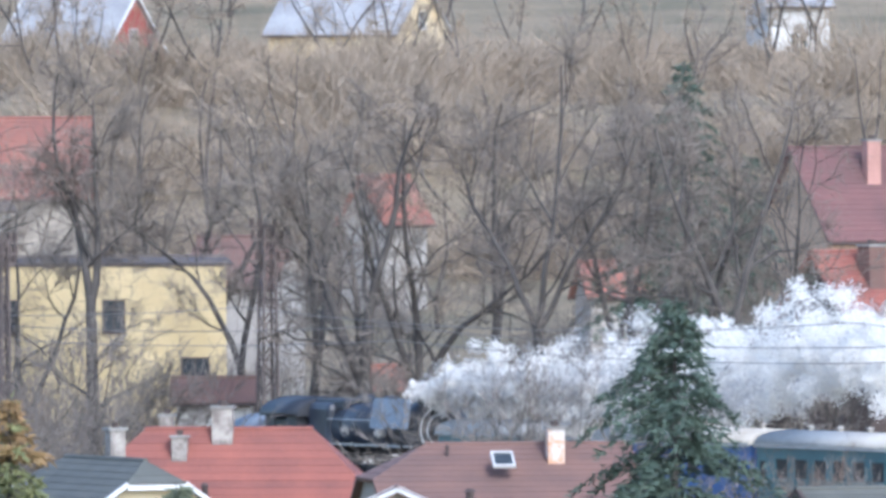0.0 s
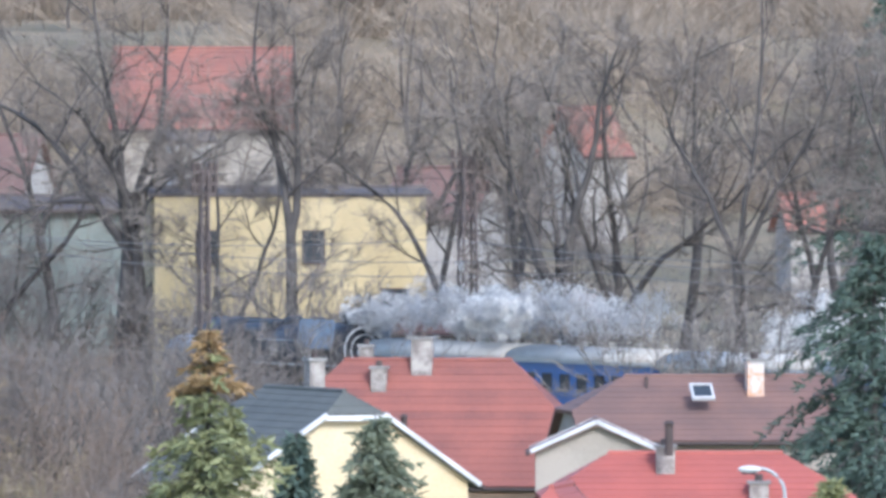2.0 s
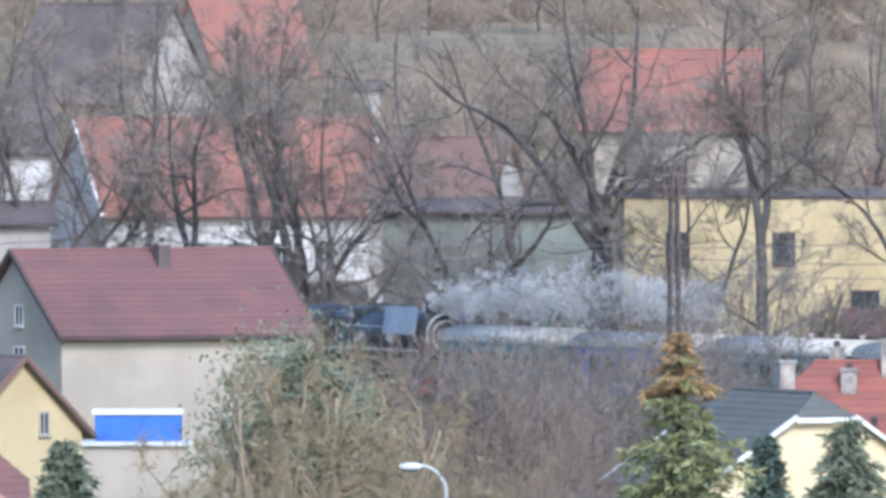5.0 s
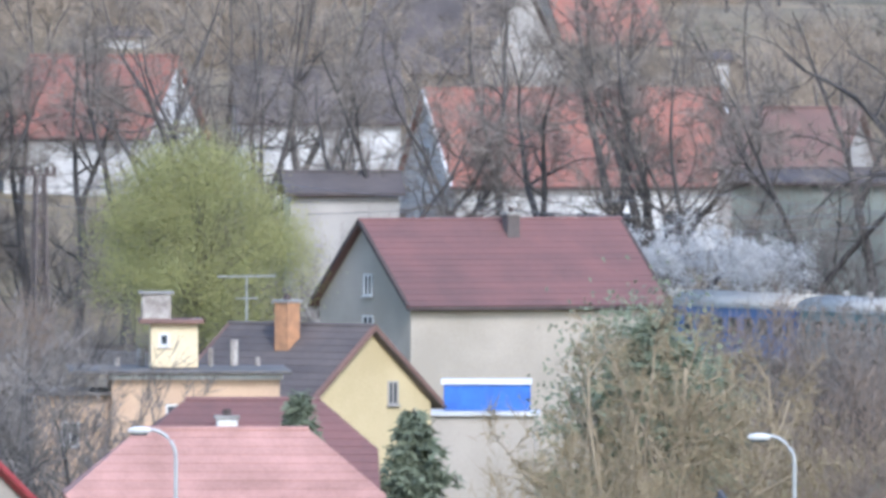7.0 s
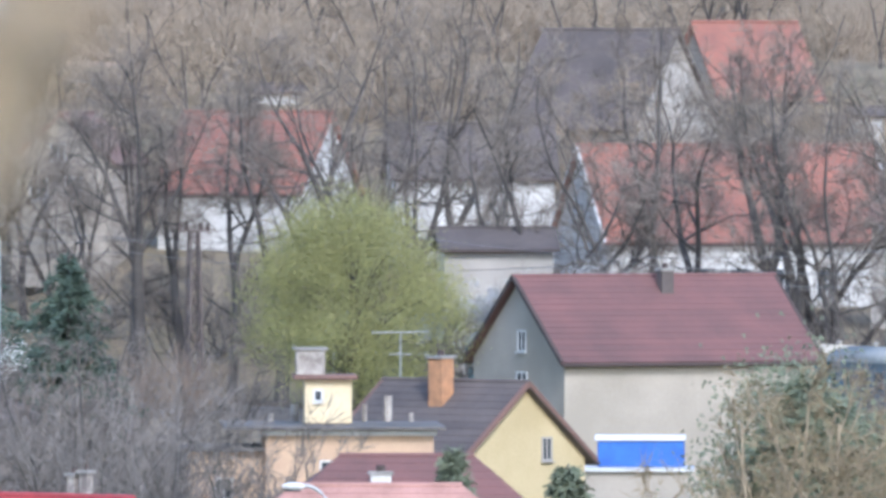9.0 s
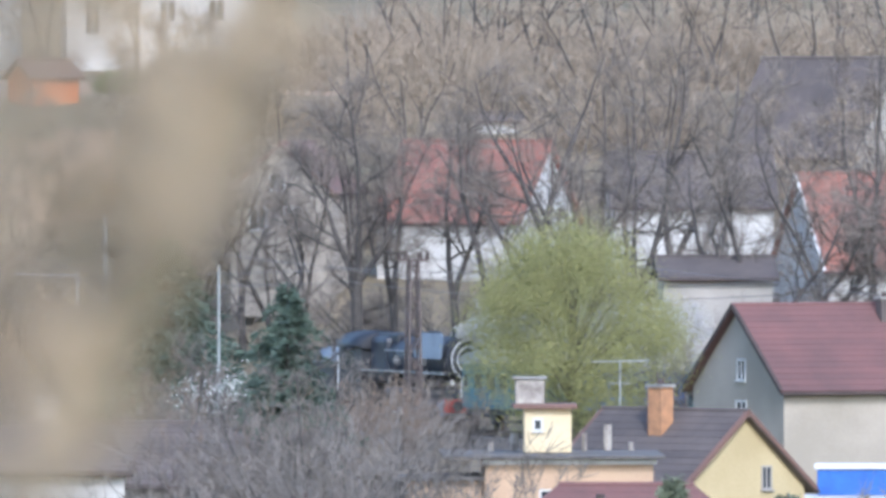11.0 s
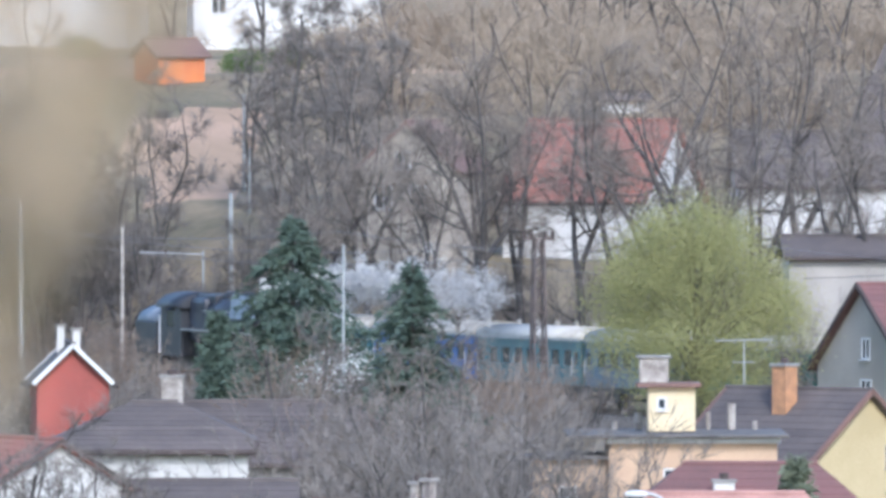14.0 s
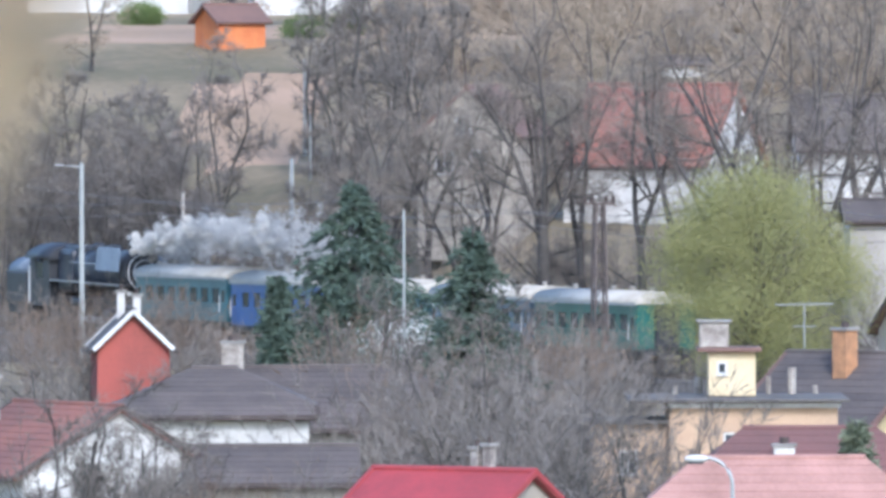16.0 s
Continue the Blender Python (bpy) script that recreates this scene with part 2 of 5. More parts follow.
def build_ground():
    xs = np.concatenate([np.linspace(-3000, -220, 8), np.linspace(-150, 150, 121), np.linspace(220, 3000, 8)])
    ys = np.concatenate([np.linspace(-600, 300, 7), np.linspace(360, 1120, 153), np.linspace(1180, 4600, 20)])
    vs = []
    for y in ys:
        for x in xs:
            z = ground_z(x, y) + noise.noise(Vector((x * 0.06, y * 0.06, 0))) * 0.25
            vs.append((x, y, z))
    n = len(xs)
    fs = [(j * n + i, j * n + i + 1, (j + 1) * n + i + 1, (j + 1) * n + i) for j in range(len(ys) - 1) for i in range(n - 1)]
    me = mesh_of("ground", vs, fs, M["grass"], True)
    me.materials.append(M["litter"])
    me.materials.append(M["field"])
    for p in me.polygons:
        c = p.center
        b, d = math.atan2(c.x, c.y) * MRAD - 1400, math.hypot(c.x, c.y)
        wob = 60 * noise.noise(Vector((c.x * 0.05, c.y * 0.05, 3)))
        if -3230 + wob < b < -3000 + wob and 948 < d < 984 or -3450 + wob < b < -2450 + wob and 1004 < d < 1050 or -330 < b < 200 and 1040 < d < 1085:
            p.material_index = 2
        elif (c - TRACK).dot(OUT) > -25:
            p.material_index = 1
    tagged(new("ground", me), "dull early-spring grass and earth of the valley and hillside", "ground", kind="structure")


build_ground()


def build_track():
    L0, L1 = -160, 420
    mid = pose(*on_track(0), 0, 0, TRACK_TURN)
    bed = new("railway_track")
    bed.matrix_basis = mid
    tagged(bed, "straight railway track on a grey ballast bed", "railway track", kind="structure")
    ks = [L0, 100] + list(range(120, 260, 10)) + [260, 300]

    def sweep(outline):
        bm = bmesh.new()
        rings = [[bm.verts.new((k, a, b + grade(k))) for a, b in outline] for k in ks]
        n = len(outline)
        fs = [bm.faces.new(rings[0][::-1]), bm.faces.new(rings[-1])]
        for r, q in zip(rings, rings[1:]):
            fs += [bm.faces.new((r[i], r[(i + 1) % n], q[(i + 1) % n], q[i])) for i in range(n)]
        bmesh.ops.recalc_face_normals(bm, faces=fs)
        return bm

    part("ballast_bed", sweep([(-3.4, -4.0), (3.4, -4.0), (1.9, -0.18), (-1.9, -0.18)]), M["ballast"], bed)
    for s in (-0.75, 0.75):
        part("rail", sweep([(s - 0.035, -0.15), (s + 0.035, -0.15), (s + 0.035, 0.0), (s - 0.035, 0.0)]), M["rail"], bed)
    me = None
    for i in range(300):
        x = -60 + i * 0.95
        if me is None:
            ob = part("sleeper", box(-0.13, -1.3, -0.24, 0.13, 1.3, -0.15), M["sleeper"], bed)
            me = ob.data
        else:
            ob = new("sleeper", me)
            ob.parent = bed
        ob.matrix_basis = pose(x, 0, grade(x))


build_track()


# ---- the train ----
def run(t):
    """Metres that the smokebox front has gone along the track."""
    return -18.4 + 12.45 * t + 0.045 * t * t


def barrel(x0, x1, r, z, bm=None, sides=24, r1=None):
    return tube((x0, 0, z), (x1, 0, z), r, r1, sides, bm)


def shaded_smooth(ob):
    ob.data.polygons.foreach_set("use_smooth", [len(p.vertices) == 4 for p in ob.data.polygons])
    return ob


WHEELSETS = []


def wheelset(parent, x, r, material, name="wheelset"):
    axle = part(name, tube((0, -0.78, 0), (0, 0.78, 0), 0.08), M["loco_black"], parent, m=pose(x, 0, r))
    for s in (-0.75, 0.75):
        bm = tube((0, s - 0.06, 0), (0, s + 0.06, 0), r, sides=24)
        part("tyre", bm, M["rail"], axle)
        bm = bmesh.new()
        for a in range(8):
            c, sn = math.cos(a * math.pi / 4), math.sin(a * math.pi / 4)
            tube((0.1 * c, s, 0.1 * sn), (r * 0.95 * c, s, r * 0.95 * sn), 0.05, 0.04, 5, bm)
        bmesh.ops.translate(bm, verts=bm.verts, vec=(0, 0.075 if s > 0 else -0.075, 0))
        part("spokes", bm, material, axle)
    WHEELSETS.append((axle, x, r))
    return axle


def locomotive():
    eng = tagged(new("steam_locomotive"), "black and blue-grey steam locomotive with large smoke deflectors, running tender first", "locomotive")
    shaded_smooth(part("boiler", barrel(2.4, 9.6, 0.95, 3.05), M["loco_grey"], eng, "sooty grey-blue boiler barrel"))
    shaded_smooth(part("smokebox", barrel(0.0, 2.4, 1.0, 3.05), M["loco_black"], eng))
    door = shaded_smooth(part("smokebox_door", barrel(-0.16, 0.0, 0.82, 3.05, r1=0.9), M["loco_black"], eng, "round smokebox door with bright rings"))
    for r in (0.86, 0.58):
        bm = bmesh.new()
        n = 40
        for i in range(n):
            a, b = 2 * math.pi * i / n, 2 * math.pi * (i + 1) / n
            tube((-0.19, r * math.cos(a), 3.05 + r * math.sin(a)), (-0.19, r * math.cos(b), 3.05 + r * math.sin(b)), 0.035, sides=5, bm=bm)
        part("ring", bm, M["loco_white"], door, "bright painted ring")
    part("door_handle", tube((-0.24, -0.25, 3.05), (-0.24, 0.25, 3.05), 0.03), M["galv"], door)
    bm = tube((1.1, 0, 3.75), (1.1, 0, 4.35), 0.27, 0.33, 16)
    tube((1.1, 0, 4.32), (1.1, 0, 4.40), 0.38, 0.38, 16, bm)
    part("chimney", bm, M["loco_black"], eng)
    for x, r, h in ((4.2, 0.42, 4.22), (6.4, 0.42, 4.24)):
        bm = tube((x, 0, 3.6), (x, 0, h - 0.15), r, r, 16)
        bmesh.ops.create_uvsphere(bm, u_segments=16, v_segments=8, radius=r, matrix=Matrix.LocRotScale((x, 0, h - 0.15), None, (1, 1, 0.45)))
        part("dome", bm, M["loco_black"], eng)
    bm = box(6.9, -0.72, 3.6, 9.6, 0.72, 4.1, 0.12)
    part("sand_box", bm, M["loco_black"], eng)
    part("firebox", box(7.6, -1.05, 1.9, 9.7, 1.05, 3.95, 0.25), M["loco_grey"], eng)
    for i in range(5):
        x = 2.9 + i * 1.3
        part("boiler_band", barrel(x - 0.03, x + 0.03, 0.975, 3.05), M["loco_black"], eng)
    for s in (-1, 1):
        bm = prism([(0.2, 3.08), (3.4, 3.08), (3.5, 3.18), (3.15, 4.12), (3.0, 4.2), (0.1, 4.2), (-0.05, 4.08)], s * 1.24 - 0.025, s * 1.24 + 0.025)
        part("smoke_deflector", bm, M["loco_blue"], eng, "large blue-grey smoke deflector plate")
        for x in (0.6, 2.6):
            part("deflector_stay", tube((x, s * 1.24, 3.6), (x, s * 0.9, 3.3), 0.03), M["loco_black"], eng)
        part("running_board", box(-0.6, s * 1.0 - 0.42, 2.42, 9.65, s * 1.0 + 0.42, 2.48), M["loco_black"], eng)
        part("running_board_edge", box(-0.6, s * 1.44 - 0.02, 2.42, 9.65, s * 1.44 + 0.02, 2.49), M["pole_white"], eng, "pale footplate edge")
        part("handrail", tube((2.5, s * 1.02, 3.35), (9.5, s * 1.02, 3.35), 0.025), M["galv"], eng)
        cyl = shaded_smooth(part("cylinder", tube((0.2, s * 1.1, 0.95), (1.7, s * 1.1, 0.95), 0.42, sides=20), M["loco_black"], eng))
        part("cylinder_cover", tube((0.1, s * 1.1, 0.95), (0.2, s * 1.1, 0.95), 0.36, sides=20), M["loco_blue"], cyl)
        part("connecting_rod", box(1.7, s * 0.98 - 0.03, 0.72, 6.2, s * 0.98 + 0.03, 0.86), M["galv"], eng)
        part("coupling_rod", box(3.0, s * 0.9 - 0.03, 0.56, 7.6, s * 0.9 + 0.03, 0.68), M["galv"], eng)
        part("air_tank", tube((5.0, s * 1.05, 1.5), (7.2, s * 1.05, 1.5), 0.24, sides=14), M["loco_black"], eng)
        buf = part("buffer", tube((-0.6, s * 0.87, 1.05), (-0.95, s * 0.87, 1.05), 0.09), M["loco_black"], eng)
        part("buffer_head", tube((-0.95, s * 0.87, 1.05), (-1.0, s * 0.87, 1.05), 0.24, sides=16), M["loco_black"], buf)
        lamp = part("headlamp", tube((-0.35, s * 0.9, 2.05), (-0.1, s * 0.9, 2.05), 0.15, sides=14), M["loco_black"], eng)
        part("lamp_lens", tube((-0.37, s * 0.9, 2.05), (-0.35, s * 0.9, 2.05), 0.12, sides=14), M["trim_white"], lamp)
    part("buffer_beam", box(-0.62, -1.35, 0.75, -0.5, 1.35, 1.35), M["loco_red"], eng, "red buffer beam")
    part("frame", box(-0.5, -0.55, 0.6, 12.6, 0.55, 1.7), M["loco_black"], eng)
    # cab
    cab = part("cab", box(9.7, -1.39, 1.2, 9.76, 1.39, 3.5), M["loco_black"], eng)
    part("cab_floor", box(9.76, -1.39, 1.2, 12.5, 1.39, 1.3), M["loco_black"], cab)
    for s in (-1.42, 1.42):
        part("cab_side", box(9.7, s - 0.03, 1.2, 12.5, s + 0.03, 2.5), M["loco_black"], cab)
        for x0, x1 in ((9.7, 10.6), (11.7, 12.5)):
            part("cab_pillar", box(x0, s - 0.03, 2.5, x1, s + 0.03, 3.5), M["loco_black"], cab)
    pts = [(1.56 * math.sin(radians(a)), 3.42 + 0.72 * math.cos(radians(a))) for a in range(-90, 91, 15)]
    shaded_smooth(part("cab_roof", prism(pts, 9.4, 12.9), M["loco_black"], eng)).matrix_basis = pose(0, 0, 0, 0, 0, -90)
    for s in (-1.42, 1.42):
        part("cab_window", box(10.62, s - 0.01, 2.52, 11.68, s + 0.01, 3.28), M["glass"], cab)
        part("grab_rail", box(12.56, s - 0.05, 1.3, 12.72, s + 0.05, 3.05, 0.02), M["loco_white"], eng, "white grab rail and door edge")
    for x in (3.0, 4.55, 6.1, 7.6):
        wheelset(eng, x, 0.66, M["loco_black"], "driving_wheelset")
    wheelset(eng, 1.0, 0.45, M["loco_black"], "carrying_wheelset")
    # tender
    ten = part("tender_tank", box(13.1, -1.45, 1.2, 16.1, 1.45, 2.75, 0.08), M["loco_black"], eng, "black tender with pale rounded tank top")
    top = [(1.35 * math.sin(radians(a)), 2.7 + 0.75 * math.cos(radians(a))) for a in range(-90, 91, 15)]
    shaded_smooth(part("tank_top", prism(top, 13.12, 16.08), M["tender_grey"], ten)).matrix_basis = pose(0, 0, 0, 0, 0, -90)
    part("tender_frame", box(13.0, -1.2, 0.75, 16.3, 1.2, 1.2), M["loco_black"], eng)
    part("tender_stripe", box(13.1, -1.475, 1.18, 16.1, -1.455, 1.26), M["loco_white"], eng)
    for x in (13.7, 14.7, 15.7):
        wheelset(eng, x, 0.5, M["loco_black"], "tender_wheelset")
    for s in (-0.87, 0.87):
        part("buffer", tube((16.3, s, 1.05), (16.8, s, 1.05), 0.2, sides=14), M["loco_black"], eng)
    return eng


def coach(colour, label, doors):
    """A two-axle carriage, 13.1 m over the body, its leading end at x = 0 and the rest behind (x < 0)."""
    c = tagged(new("passenger_coach"), label, "railway coach", "coaches of the train")
    L, W, z0, z1 = 12.9, 1.46, 1.15, 3.38
    bm = bmesh.new()
    wins = [-1.15 - 1.55 * i - 0.35 for i in range(7)]
    for s in (-W, W):
        a, b = (s - 0.04, s) if s > 0 else (s, s + 0.04)
        box(-L, a, z0, 0, b, 2.1, bm=bm)
        box(-L, a, 2.85, 0, b, z1, bm=bm)
        edges = [0.0]
        for x in wins:
            edges += [x, x - 1.0]
        edges.append(-L)
        for i in range(0, len(edges), 2):
            box(edges[i + 1], a, 2.1, edges[i], b, 2.85, bm=bm)
    box(-L, -W + 0.04, z0, -L + 0.05, W - 0.04, z1, bm=bm)
    box(-0.05, -W + 0.04, z0, 0, W - 0.04, z1, bm=bm)
    box(-L + 0.05, -W + 0.04, z0, -0.05, W - 0.04, z0 + 0.08, bm=bm)
    body = part("body", bm, colour, c)
    for s in (-W, W):
        for x in wins:
            y = s + (0.02 if s < 0 else -0.02)
            w = part("window", box(x - 1.0, y - 0.008, 2.1, x, y + 0.008, 2.85), M["glass"], c)
            bm = bmesh.new()
            o = s + (-0.012 if s < 0 else 0.012)
            for q in ((x - 1.04, 2.06, x + 0.04, 2.1), (x - 1.04, 2.85, x + 0.04, 2.89), (x - 1.04, 2.1, x - 1.0, 2.85), (x, 2.1, x + 0.04, 2.85)):
                box(q[0], o - 0.012, q[1], q[2], o + 0.012, q[3], bm=bm)
            part("window_frame", bm, doors, w)
        for x in (-0.5, -L + 0.5):
            y = s + (-0.015 if s < 0 else 0.015)
            d = part("door", box(x - 0.38, y - 0.012, z0 + 0.05, x + 0.38, y + 0.012, 3.0), doors, c)
            part("door_window", box(x - 0.22, y - 0.02, 2.15, x + 0.22, y + 0.02, 2.75), M["glass"], d)
            part("grab_rail", tube((x + 0.46, y * 1.03, 1.6), (x + 0.46, y * 1.03, 2.5), 0.02), M["loco_white"], d)
        part("eave_strip", box(-L - 0.1, s * 1.07 - 0.02, z1 - 0.1, 0.1, s * 1.07 + 0.02, z1 + 0.03), M["pole_white"], c, "pale rain strip under the roof")
        part("footboard", box(-L + 0.3, s * 1.03 - 0.12, 0.5, -0.3, s * 1.03 + 0.12, 0.55), M["sleeper"], c)
        part("waist_strip", box(-L, s * 1.003 - 0.012, 1.98, 0, s * 1.003 + 0.012, 2.02), doors, c)
    pts = [(1.56 * math.sin(radians(a)), z1 - 0.02 + 0.60 * math.cos(radians(a)) ** 0.8) for a in range(-90, 91, 10)]
    roof = shaded_smooth(part("roof", prism(pts, -L - 0.12, 0.12), M["coach_roof"], c, "weathered light grey curved roof"))
    roof.matrix_basis = pose(0, 0, 0, 0, 0, -90)
    for i in range(5):
        x = -1.6 - i * 2.4
        bm = tube((x, 0.0, 3.94), (x, 0.0, 4.12), 0.1, 0.1, 10)
        tube((x, 0.0, 4.1), (x, 0.0, 4.16), 0.2, 0.06, 10, bm)
        part("roof_vent", bm, M["coach_roof"], c)
    part("underframe", box(-L, -1.2, 0.85, 0, 1.2, 1.12), M["loco_black"], c)
    part("battery_box", box(-7.6, -1.25, 0.35, -5.6, -0.8, 0.85, 0.03), M["loco_black"], c)
    for x in (-2.8, -L + 2.8):
        wheelset(c, x, 0.48, M["loco_black"])
        for s in (-1.02, 1.02):
            part("axle_guard", prism([(x - 0.5, 0.9), (x + 0.5, 0.9), (x + 0.18, 0.35), (x - 0.18, 0.35)], s - 0.03, s + 0.03), M["loco_black"], c)
    for x, sg in ((0.0, 1), (-L, -1)):
        part("gangway", box(min(x, x + sg * 0.3), -0.6, 1.2, max(x, x + sg * 0.3), 0.6, 3.3, 0.05), M["loco_black"], c)
        for s in (-0.87, 0.87):
            part("buffer", tube((x, s, 1.05), (x + sg * 0.3, s, 1.05), 0.18, sides=14), M["loco_black"], c)
    return c


LOCO = locomotive()
LOCO.scale = (1, 1.03, 1.07)
COACHES = [coach(M["coach_" + c], l, M["coach_" + e]) for c, l, e in (
    ("teal", "dark teal two-axle passenger coach with grey roof", "teal"),
    ("blue", "deep blue two-axle passenger coach with pale roof", "blue"),
    ("teal", "dark teal two-axle passenger coach, third in the train", "teal"),
    ("grey", "grey-blue two-axle passenger coach with grey roof", "grey"),
    ("green", "dark green two-axle passenger coach closing the train", "green"))]
for c in COACHES:
    c.scale = (1, 1, 0.96)


# ---- smoke ----
def wisp_mesh(seed, r, flakes, size, material, flat=1.0):
    """A billow of fine droplets: small flakes, dense within, ragged outside."""
    rg = random.Random(seed)
    lobes = []
    for i in range(16):
        p = Vector((rg.gauss(0, 0.55), rg.gauss(0, 0.42), rg.gauss(0, 0.36)))
        lobes.append((p, rg.uniform(0.2, 0.48)))
    V, Fc = [], []
    for i in range(flakes):
        c, q = lobes[rg.randrange(16)]
        d = Vector((rg.gauss(0, 1), rg.gauss(0, 1), rg.gauss(0, 1))).normalized()
        p = (c + d * q * rg.random() ** 0.75 * (1 + 0.25 * noise.noise(d * 3 + c * 5))) * r
        p.z *= flat
        u = Vector((rg.gauss(0, 1), rg.gauss(0, 1), rg.gauss(0, 1))).normalized()
        w = u.orthogonal().normalized()
        s = size * rg.uniform(0.6, 1.4)
        b0 = len(V)
        V += [p - u * s - w * s * 0.8, p - u * s + w * s * 0.8, p + u * s * 1.3]
        Fc.append((b0, b0 + 1, b0 + 2))
    return mesh_of("puff", V, Fc, material)


PLUME = tagged(new("smoke_plume"), "grey-white smoke trailing from the chimney over the coaches", "smoke")
PUFFS = []
prng = random.Random(5)
SMALL = [wisp_mesh(s, 0.36, 1300, 0.034, M["smoke_pale"]) for s in (1, 2)]
MID = [wisp_mesh(s, 0.75, 1200, 0.036, M["smoke_grey"]) for s in (3, 4, 5)]
LARGE = [wisp_mesh(s, 0.95, 1000, 0.034, M["smoke_grey"]) for s in (6, 7, 8)]
THIN = [wisp_mesh(s, 1.25, 900, 0.034, M["smoke_grey"]) for s in (9, 10)]
BURST = [wisp_mesh(s, 0.66, 4200, 0.038, M["steam_white"]) for s in (11, 12, 13)]
LATE = [wisp_mesh(s, 0.66, 4200, 0.038, M["smoke_pale"]) for s in (14, 15, 16)]
for i in range(44):
    f = i / 43
    back = 0.1 + 31 * f ** 1.15
    sort = SMALL if back < 1.5 else MID if back < 5 else LARGE if back < 15 else THIN
    z = 4.55 + 0.55 * min(1, back / 12) + prng.uniform(-0.3, 0.42) * min(1, 0.1 + back / 10)
    side = prng.uniform(-0.5, 0.7) * min(1, 0.15 + back / 10) + 0.03 * back
    pf = new("puff", sort[i % len(sort)])
    pf.parent = PLUME
    PUFFS.append((pf, back, side, z, prng.uniform(-14, 14), prng.uniform(0.1, 0.3)))

# thick bursts: those of the start fall behind, those of the end come out of the boiler late
BURSTS = []
for late in (False, True):
    for i in range(22):
        back = 0.8 + (19 if late else 16) * ((i + prng.random()) / 22) ** 1.2
        z = 4.6 + 0.45 * min(1, back / 9) + prng.uniform(-0.25, 0.6) * min(1, 0.1 + back / 9)
        pf = new("puff", (LATE if late else BURST)[i % 3])
        pf.parent = PLUME
        BURSTS.append((pf, late, back, prng.uniform(-0.5, 0.5) + 0.03 * back, z, prng.uniform(-14, 14)))

CLOUD = tagged(new("steam_cloud"), "thick white steam hanging in the air behind the train", "steam")
BILLOW = [wisp_mesh(s, 1.9, 4200, 0.05, M["steam_white"]) for s in (21, 22, 23)]
for i in range(58):
    f = (i + prng.random()) / 58
    bx = 20 + 830 * f
    d = 712 - 45 * f
    crest = 25 + 105 * min(1, f * 1.7) * (0.75 + 0.5 * noise.noise(Vector((f * 7, 4.2, 0))))
    top = 285 - crest * prng.random() ** 0.6
    x, y = spot(bx, d + prng.uniform(3, 10))
    pf = new("puff", BILLOW[i % 3])
    pf.parent = CLOUD
    q = prng.uniform(0.55, 1.0)
    pf.matrix_basis = pose(x, y, height(top, d), prng.uniform(-50, 50), prng.uniform(-50, 50), prng.uniform(0, 360)) @ Matrix.Diagonal((q * 1.1, q, q * 0.9, 1))


# ---- houses ----
def window(parent, x, y, z, w, h, turn, wall, bars=True, trim=None):
    """A window set in a wall: x, y, z is the middle of its sill line, turn the direction that it faces."""
    m = pose(x, y, z, 0, 0, turn)
    fr = bmesh.new()
    t = 0.07
    for q in ((-w / 2 - t, -t, w / 2 + t, 0), (-w / 2 - t, h, w / 2 + t, h + t), (-w / 2 - t, 0, -w / 2, h), (w / 2, 0, w / 2 + t, h)):
        box(q[0], -0.05, q[1], q[2], 0.04, q[3], bm=fr)
    if bars:
        box(-0.03, -0.04, 0, 0.03, 0.03, h, bm=fr)
    win = part("window", fr, trim or M["trim_white"], parent, m=m)
    part("pane", box(-w / 2, -0.012, 0, w / 2, 0.0, h), M["glass"], win)
    part("sill", box(-w / 2 - 0.12, -0.13, -t - 0.05, w / 2 + 0.12, 0.0, -t), trim or M["trim_white"], win)
    return win


